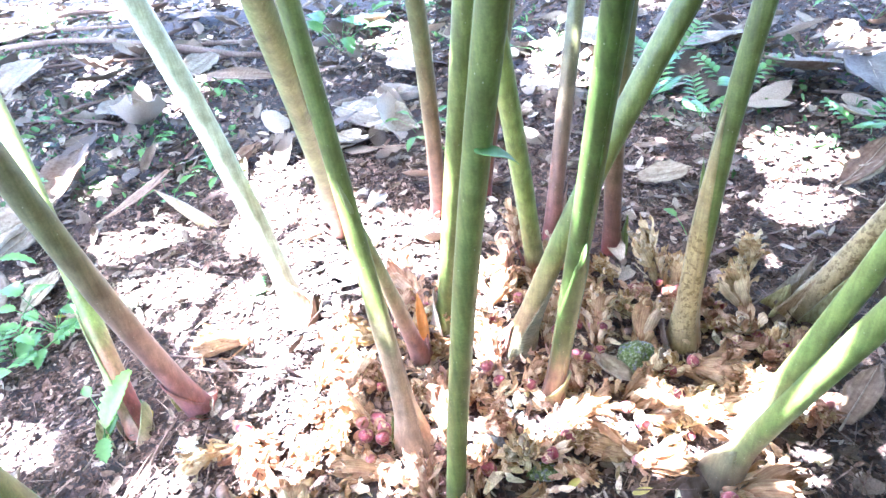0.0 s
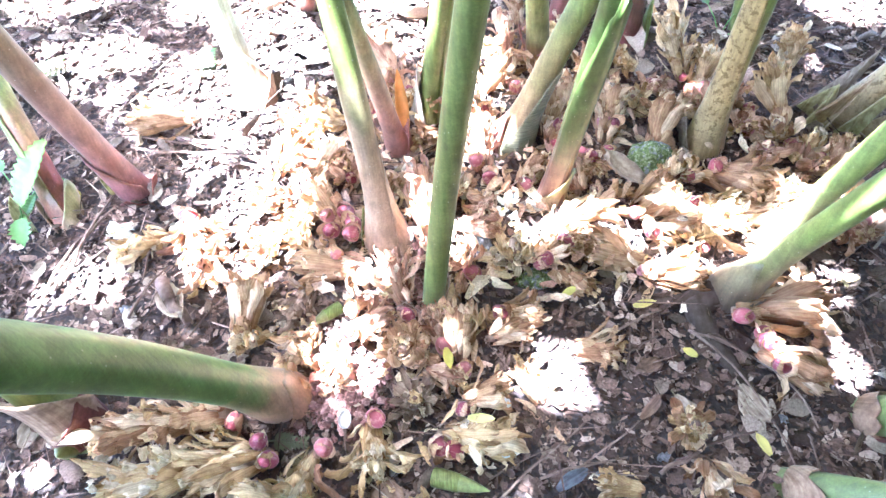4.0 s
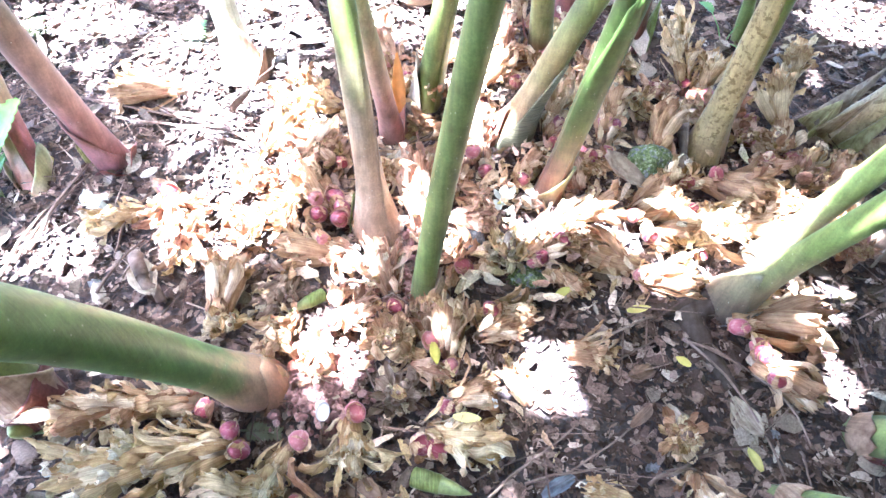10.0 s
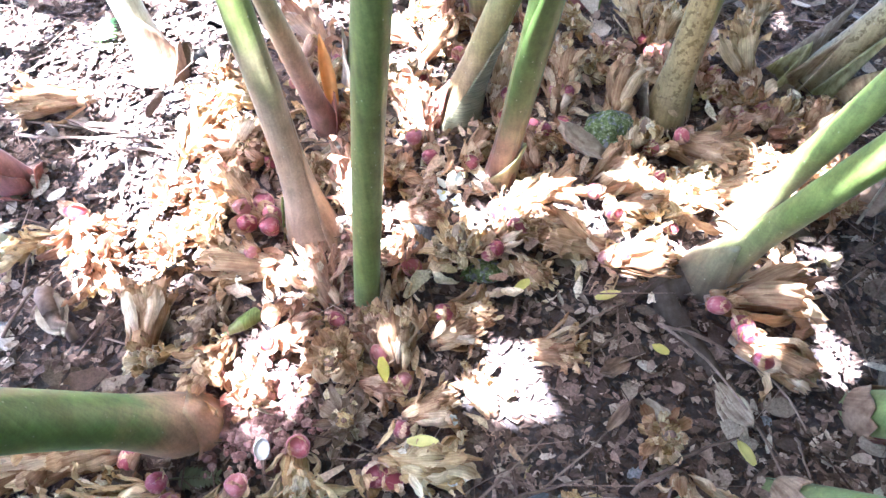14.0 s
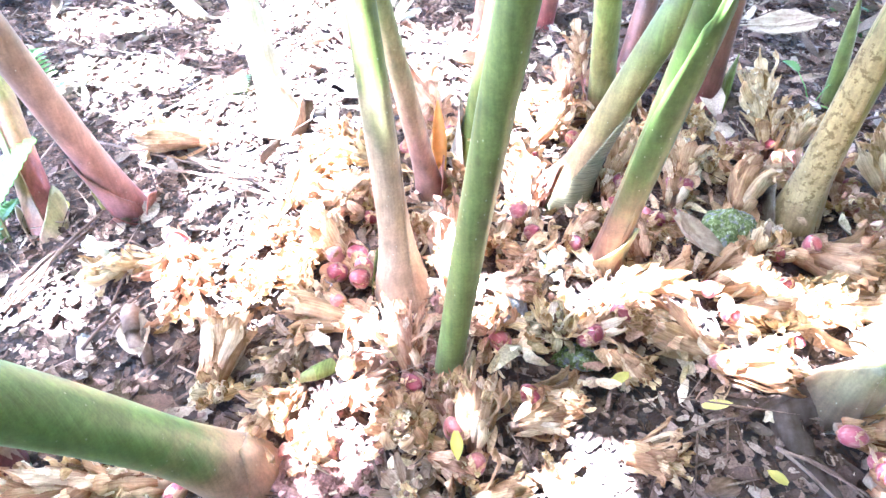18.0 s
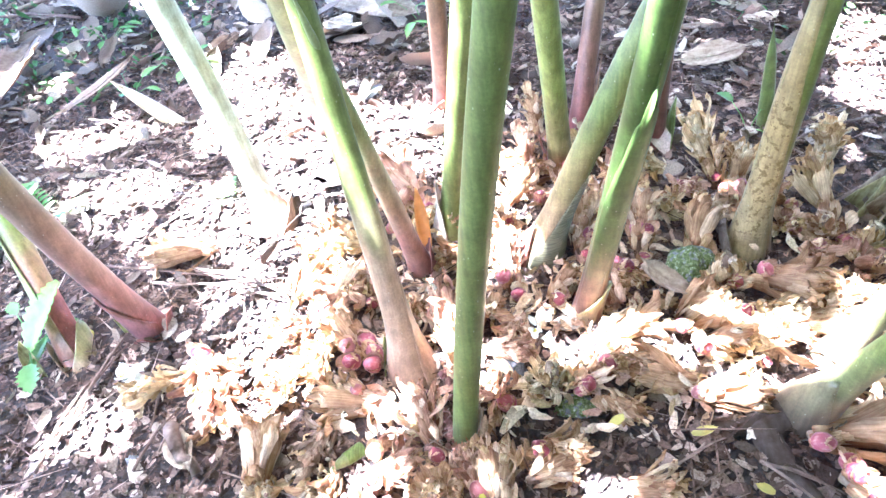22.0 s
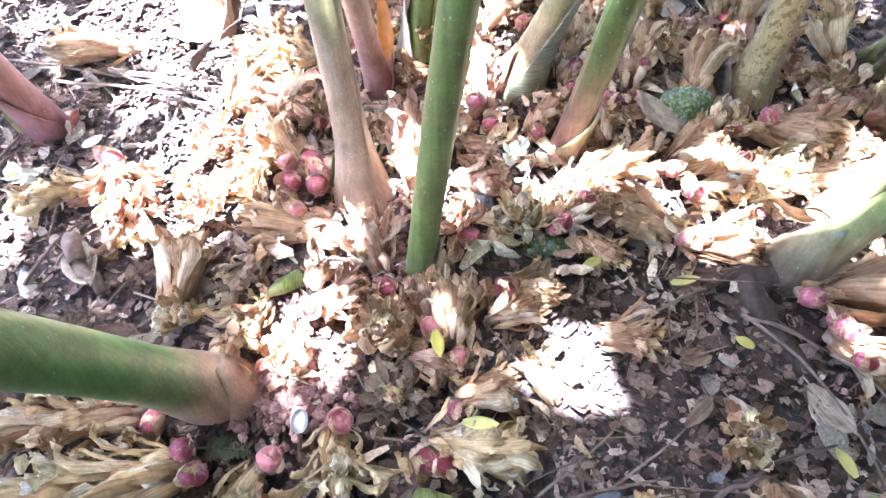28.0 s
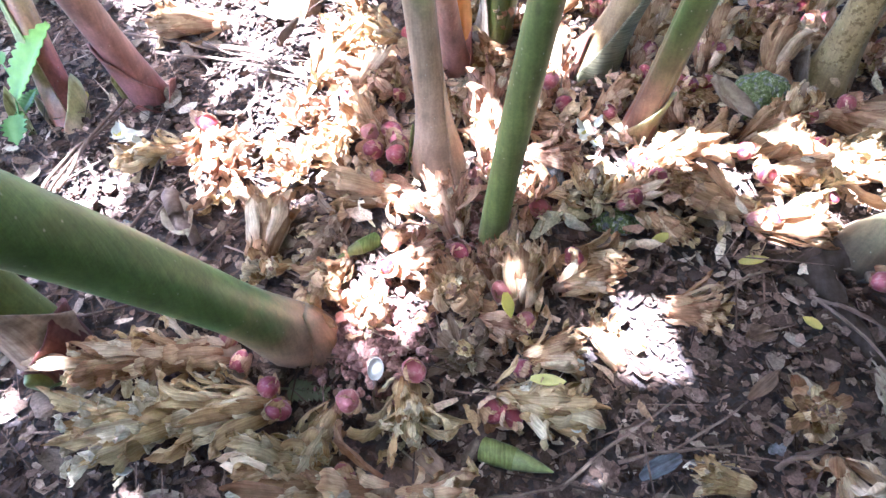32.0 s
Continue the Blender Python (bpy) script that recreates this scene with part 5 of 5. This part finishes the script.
def white_flower(x, y, z, size, yaw, seed):
    """A limp white bloom with a yellow throat on a dry spike."""
    rng = random.Random(seed)
    base = thing("white_flower", (x, y, ground_z(x, y) + z), "limp white bloom with a yellow throat on a dry spike", "flower", "white blooms on the spikes")
    for k in range(4):
        v, f = leaf_sheet(size * rng.uniform(0.8, 1.1), size * 0.75, 8, 7, 0.35, rng.uniform(-0.9, 0.3), 0.9, 0.06, 0.05, rng, 0.2, 0.0, 0.05)
        part("petal", mesh_of("petal", v, f, M_WHITE), base, "", pose(0, 0, 0, rng.uniform(10, 45), 0, yaw + 75 * k + rng.uniform(-20, 20)))
    v, f = leaf_sheet(size * 0.55, size * 0.4, 7, 5, 1.4, 0.3, 1.0, 0.08, 0.0, rng, 0.3)
    part("throat", mesh_of("throat", v, f, M_YELLOW), base, "yellow throat", pose(0, 0, 0.002, 35, 0, yaw + 30))


white_flower(-0.264, 0.622, 0.040, 0.019, 170, 1)
white_flower(0.170, 0.604, 0.058, 0.010, 200, 2)
white_flower(0.182, 0.598, 0.054, 0.008, 90, 3)
# pale bud with purple scales on the clay
bud_rng = random.Random(4)
open_bud = thing("open_bud", (-0.021, 0.462, ground_z(-0.021, 0.462) + 0.016), "pale orange open bud with purple scales on clay crumbs", "bud")
bv, bf = tube([Vector((0, 0.012 * k / 5, 0.002 + 0.014 * k / 5)) for k in range(6)], [0.0035, 0.0058, 0.0062, 0.005, 0.003, 0.0006], 12)
part("heart", mesh_of("heart", bv, bf, M_BLOOM), open_bud, "pale cream bud heart")
for k, (turn, mat) in enumerate(((60, M_SHEATH["red"]), (150, M_SHEATH["red"]), (-20, M_BRACT[2]), (250, M_BRACT[1]))):
    v, f = bract_sheet(0.028, 0.013, 2.0, 9, 7, bud_rng, 0.8, 0.3, -0.3, 0.08)
    part("scale", mesh_of("scale", v, f, mat), open_bud, "", pose(0, 0, -0.002, 22, 0, turn))


def clods(x, y, spread, n, seed):
    """Loose clay crumbs round the foot of a stalk."""
    rng = np.random.RandomState(seed)
    bm = bmesh.new()
    bmesh.ops.create_icosphere(bm, subdivisions=2, radius=1.0)
    unit = np.array([v.co[:] for v in bm.verts])
    tris = np.array([[v.index for v in f.verts] for f in bm.faces])
    bm.free()
    verts, faces = [], []
    for k in range(n):
        r = 0.0018 + 0.0032 * rng.rand() ** 2
        dx, dy = rng.normal(0, spread, 2)
        co = unit * r * rng.uniform(0.75, 1.25, (len(unit), 1)) * rng.uniform(0.7, 1.3, 3) + (x + dx, y + dy, ground_z(x + dx, y + dy) + 0.010 + 0.008 * rng.rand())
        faces += (tris + len(verts)).tolist()
        verts += co.tolist()
    me = mesh_of("soil_crumbs", verts, faces, M_CLAY, False)
    tagged(new("soil_crumbs", me), "reddish-brown clay crumbs beside the stout stalk", "soil", kind="stuff")


clods(-0.004, 0.438, 0.022, 520, 3)
clods(0.07, 0.54, 0.022, 160, 4)

# split pale husk: a small bowl on a thin neck
bowl_v = []
for i in range(6):
    for k in range(16):
        a = 2 * math.pi * k / 16
        q = (0.0104, 0.0110, 0.0100, 0.0085, 0.005, 0.0005)[i]
        bowl_v.append((q * 0.8 * math.cos(a), q * 1.15 * math.sin(a), (0.004, 0.0035, 0.0, -0.003, -0.005, -0.0055)[i]))
husk = thing("husk", (0.004, 0.403, ground_z(0.004, 0.403) + 0.027), "pale split seed husk like a small bowl", "husk")
bowl = part("bowl", mesh_of("bowl", bowl_v, grid_faces(6, 16, True), M_SHELL), husk, "", pose(0, 0, 0, 35, 8, 0) @ Matrix.Scale(0.72, 4))
nv, nf = tube([Vector((0, -0.008, -0.004)), Vector((0.0005, -0.013, -0.006)), Vector((-0.001, -0.018, -0.012)), Vector((0.001, -0.026, -0.02))], [0.0022, 0.0012, 0.001, 0.0008], 6)
part("neck", mesh_of("neck", nv, nf, M_TWIG), husk, "thin brown stalk of the husk")


def root(points, radii, label):
    p0 = Vector((points[0][0], points[0][1], ground_z(points[0][0], points[0][1])))
    pts = [Vector((x, y, ground_z(x, y) + z)) - p0 for x, y, z in points]
    fine, rr = [], []
    for i in range(len(pts) - 1):
        for k in range(5):
            fine.append(pts[i].lerp(pts[i + 1], k / 5) + Vector((0, 0, 0.0015 * noise.noise((i + k * 0.4, 3, 1)))))
            rr.append((radii[i] + (radii[i + 1] - radii[i]) * k / 5) * (1 + 0.12 * noise.noise((i + k * 0.7, 9, 4))))
    fine.append(pts[-1])
    rr.append(radii[-1])
    v, f = tube(fine, rr, 12)
    v = [q + noise.noise_vector(q * 90) * 0.0022 + noise.noise_vector(q * 320) * 0.0009 for q in v]
    ob = new("surface_root", mesh_of("surface_root", v, f, M_ROOT))
    ob.location = p0
    tagged(ob, label, "root")


root(((0.405, 0.535, 0.006), (0.368, 0.512, 0.006), (0.377, 0.477, 0.004), (0.391, 0.443, 0.001), (0.404, 0.418, -0.008)), (0.016, 0.013, 0.0095, 0.0085, 0.006), "dark brown knobbly surface root by the leaning stalk")
root(((0.385, 0.528, 0.006), (0.345, 0.522, 0.002), (0.318, 0.532, -0.003), (0.29, 0.545, -0.010)), (0.011, 0.008, 0.005, 0.003), "dark brown root running into the litter")

# ---- foliage overhead that breaks the sunlight ----
GAPS = (
    (-0.10, 0.66, 0.075, 0.07), (-0.12, 0.78, 0.095, 0.10), (-0.15, 0.92, 0.13, 0.10), (-0.29, 0.97, 0.10, 0.06), (-0.07, 1.05, 0.14, 0.12),
    (-0.18, 1.22, 0.18, 0.14), (0.05, 1.12, 0.12, 0.11), (-0.31, 1.48, 0.11, 0.13), (0.165, 0.90, 0.04, 0.10), (0.172, 0.765, 0.028, 0.045),
    (0.105, 0.63, 0.03, 0.038), (0.25, 0.616, 0.065, 0.026), (0.36, 0.622, 0.078, 0.028), (0.088, 0.69, 0.022, 0.03), (0.345, 0.548, 0.036, 0.021), (0.44, 0.575, 0.065, 0.030), (0.54, 0.612, 0.06, 0.028),
    (0.487, 0.505, 0.035, 0.04), (0.495, 0.43, 0.02, 0.03), (0.218, 0.443, 0.042, 0.045), (-0.31, 0.59, 0.055, 0.035), (-0.15, 0.605, 0.055, 0.035),
    (-0.57, 0.70, 0.10, 0.05), (-0.30, 0.87, 0.07, 0.035), (0.03, 0.56, 0.032, 0.022), (0.004, 0.476, 0.046, 0.052), (-0.295, 0.375, 0.022, 0.022))
GAPS_FAR = ((0.79, 1.08, 0.08, 0.08), (0.87, 1.28, 0.11, 0.13), (-0.56, 1.24, 0.11, 0.07), (-0.42, 1.03, 0.12, 0.06), (0.53, 2.08, 0.11, 0.30), (-2.2, 3.9, 0.2, 0.4), (-1.2, 2.6, 0.1, 0.2),
            (1.4, 1.9, 0.1, 0.2), (-0.75, 2.2, 0.08, 0.15), (0.0, 2.6, 0.12, 0.3), (1.0, 2.8, 0.15, 0.3), (-0.8, 1.55, 0.06, 0.08))


def build_canopy():
    rng = np.random.RandomState(21)
    n, outer = 46700, 3600
    total = n + outer
    height = rng.uniform(1.55, 1.95, total)
    dense = 700
    near_x, near_y = np.r_[rng.uniform(-2.1, 2.8, n - dense), rng.uniform(0.22, 0.66, dense)], np.r_[rng.uniform(-0.3, 3.6, n - dense), rng.uniform(0.15, 0.42, dense)]
    foot = np.concatenate([np.stack([near_x, near_y], -1), np.stack([rng.uniform(-4.0, 4.0, outer), rng.uniform(-1.5, 5.6, outer)], -1)])
    lean = np.array([SUN_WAY.x, SUN_WAY.y]) / SUN_WAY.z
    yaw = rng.uniform(0, 2 * np.pi, total)
    length = np.concatenate([rng.uniform(0.06, 0.12, n), rng.uniform(0.2, 0.34, outer)])
    width = length * rng.uniform(0.32, 0.42, total)
    keep = np.ones(total, bool)
    keep[n:] = (np.abs(foot[n:, 0]) > 1.2) | (foot[n:, 1] > 2.4)
    run = np.stack([-np.sin(yaw), np.cos(yaw)], -1)
    for gx, gy, ga, gb in GAPS + GAPS_FAR:
        for u in (0.2, 0.5, 0.8):
            q = foot + run * (length * u)[:, None]
            wob = 1 + 0.22 * np.sin(31 * foot[:, 0] + 7 * foot[:, 1]) * np.sin(23 * foot[:, 1])
            keep &= ((q[:, 0] - gx) / ga) ** 2 + ((q[:, 1] - gy) / gb) ** 2 > wob
    foot, height, yaw, length, width = foot[keep], height[keep], yaw[keep], length[keep], width[keep]
    k = len(foot)
    places = np.column_stack([foot + lean * height[:, None], height])
    tv, tf = leaf_sheet(1.0, 1.0, 4, 3, 0.1, -0.15, 1.0, 0.0, 0.0)
    sizes = np.stack([width, length, width], -1)
    me = scatter_mesh("overhead_foliage", tv, tf, places, yaw, rng.uniform(-0.25, 0.25, k), rng.uniform(-0.3, 0.3, k), sizes, M_CANOPY)
    tagged(new("overhead_foliage", me), "dense green foliage overhead with gaps that let sun through", "foliage", kind="stuff")


build_canopy()


def build_sky_blocker():
    """Unseen leaves added beside and behind the viewpoint to shade the near ground."""
    rng = np.random.RandomState(31)
    n = 7000
    x, y = rng.uniform(-0.75, 2.6, n), rng.uniform(-1.3, -0.24, n)
    side = n // 2
    x[side:], y[side:] = rng.uniform(1.9, 2.8, n - side), rng.uniform(-0.6, 0.9, n - side)
    z = rng.uniform(0.05, 1.6, n)
    tv, tf = leaf_sheet(1.0, 1.0, 5, 3, 0.2, -0.3, 1.0, 0.05, 0.0)
    length = rng.uniform(0.12, 0.24, n)
    me = scatter_mesh("shrub_foliage", tv, tf, np.column_stack([x, y, z]), rng.uniform(0, 6.283, n), rng.normal(-0.4, 0.5, n), rng.normal(0, 0.5, n), np.stack([length * 0.4, length, length * 0.3], -1), M_CANOPY)
    tagged(new("shrub_foliage", me), "unseen green leaves added to block sky light from the near ground", "foliage", kind="stuff")


build_sky_blocker()

# ---- leaf litter, last ----


def build_litter():
    rng = np.random.RandomState(5)

    def heights(x, y):
        return np.array([ground_z(a, b) for a, b in zip(x, y)])

    def lay(name, n, xr, yr, mean, ratio, tilt, mat, seed, label, lift=0.008, weight=None, rows=4, cols=3, ragged=0.28):
        x, y = rng.uniform(*xr, n), rng.uniform(*yr, n)
        if weight is not None:
            ok = rng.uniform(0, 1, n) < weight(x, y)
            x, y = x[ok], y[ok]
        m = len(x)
        z = heights(x, y) + rng.uniform(0.001, lift, m)
        tv, tf = leaf_sheet(1.0, 1.0, rows, cols, 0.7, (0.7, 1.2, -0.8)[seed % 3], (0.8, 1.0, 1.3)[seed % 3], ragged, 0.03, random.Random(seed), 0.15 * (seed % 2), 0.0, 0.09, seed in (32, 35, 8, 2))
        size = mean * np.exp(rng.normal(0, 0.38, m))
        sizes = np.stack([size * ratio * rng.uniform(0.6, 1.5, m), size, size * ratio * rng.uniform(-0.6, 1.3, m)], -1)
        me = scatter_mesh(name, tv, tf, np.column_stack([x, y, z]), rng.uniform(0, 6.283, m), rng.normal(0.03, tilt, m), rng.normal(0, tilt * 1.3, m), sizes, mat)
        tagged(new(name, me), label, "leaf litter", kind="stuff")

    near = lambda x, y: np.exp(-np.maximum(np.hypot(x - 0.1, y - 0.6) - 0.7, 0) ** 2 / 0.25)  # noqa: E731
    for k, (count, mean, ratio, rows) in enumerate(((25000, 0.0155, 0.32, 6), (20000, 0.0095, 0.28, 4), (16000, 0.0075, 0.36, 3), (25000, 0.0125, 0.36, 6), (16000, 0.0066, 0.42, 3))):
        lay("leaf_litter", count, (-1.1, 1.2), (0.15, 1.75), mean, ratio, 0.19, M_LITTER, 31 + k, "small narrow dry brown leaflets covering the soil", 0.007, near, rows, 3, 0.12 if rows == 6 else 0.28)
    lay("leaf_crumbs", 42000, (-1.0, 1.1), (0.15, 1.5), 0.0075, 0.42, 0.22, M_LITTER, 2, "crumbled dry leaf fragments over the soil", 0.007, near, 3, 3)
    lay("broad_litter", 1500, (-1.1, 1.2), (0.15, 1.75), 0.024, 0.38, 0.30, M_FARLITTER, 3, "curled broad dry leaf pieces on the litter", 0.013, None, 6, 4, 0.08)
    lay("far_litter", 15000, (-3.4, 3.0), (0.9, 5.2), 0.038, 0.36, 0.28, M_FARLITTER, 4, "dry leaves strewn over the garden floor", 0.015)
    lay("far_crumbs", 44000, (-2.4, 2.2), (0.9, 3.2), 0.019, 0.34, 0.35, M_LITTER, 5, "small dry leaflets strewn farther off", 0.012)
    for k, (count, span_x, span_y) in enumerate(((9000, (-2.4, -1.0), (-0.6, 0.95)), (8000, (1.1, 2.4), (-0.6, 0.95)), (9000, (-1.05, 1.15), (-0.6, 0.16)))):
        lay("side_litter", count, span_x, span_y, 0.019, 0.34, 0.35, M_LITTER, 61 + k, "small dry leaflets strewn round the clump", 0.012)
    lay("far_leaves", 1700, (-3.4, 3.0), (1.35, 5.2), 0.10, 0.42, 0.25, M_FARLITTER, 6, "large dry leaves strewn beyond the clump", 0.03, None, 9, 5, 0.08)
    lay("ground_weeds", 9500, (-2.6, 2.4), (1.15, 4.2), 0.024, 0.40, 0.6, M_GRASS, 7, "tiny green ground-cover weeds in patches", 0.03,
        lambda x, y: (np.sin(3.1 * x + 1.3) * np.sin(2.7 * y + 0.6 * x) > 0.15) * 0.9)
    for tone, n, seed in ((0, 380, 1), (2, 240, 2), (1, 110, 3), (0, 380, 4), (2, 240, 5), (1, 110, 6)):
        tv, tf = bract_sheet(1.0, 0.42, 1.9, 7, 5, random.Random(seed), 0.6, 0.4 - 0.2 * (seed % 3), 0.5, 0.16, 0.25)
        x, y = rng.normal(0.20, 0.22, n), rng.normal(0.62, 0.18, n)
        ok = ((y > 0.52) | (x < 0.21)) & (y > 0.33) & (((x - 0.23) / 0.34) ** 2 + ((y - 0.64) / 0.30) ** 2 < 1) & (np.hypot(x, y - 0.45) > 0.05)
        x, y = x[ok], y[ok]
        m = len(x)
        size = np.minimum(0.022 * np.exp(rng.normal(0, 0.5, (m, 1))), 0.042) * np.ones((1, 3))
        me = scatter_mesh("fallen_bracts", tv, tf, np.column_stack([x, y, heights(x, y) + rng.uniform(0.003, 0.018, m)]), rng.uniform(0, 6.283, m), rng.normal(0.05, 0.28, m), rng.uniform(0, 6.283, m), size, M_FLORET[tone])
        tagged(new("fallen_bracts", me), ("fallen papery tan bracts between the spikes", "fallen straw-coloured bracts between the spikes", "fallen pinkish-brown bracts between the spikes")[tone], "leaf litter", kind="stuff")
    # straws and rootlets
    n = 2600
    sv, sf = leaf_sheet(1.0, 1.0, 4, 3, 0.6, 0.15, 0.7, 0.0, 0.0)
    x, y = rng.uniform(-0.9, 1.0, n), rng.uniform(0.2, 1.5, n)
    size = 0.05 * np.exp(rng.normal(0, 0.5, n))
    sizes = np.stack([rng.uniform(0.0008, 0.0024, n), size, rng.uniform(0.001, 0.002, n)], -1)
    me = scatter_mesh("straws", sv, sf, np.column_stack([x, y, heights(x, y) + rng.uniform(0.008, 0.018, n)]), rng.uniform(0, 6.283, n), rng.normal(0, 0.12, n), rng.normal(0, 0.3, n), sizes, M_LITTER)
    tagged(new("straws", me), "fine dry straws and rootlets over the litter", "straw", kind="stuff")


build_litter()
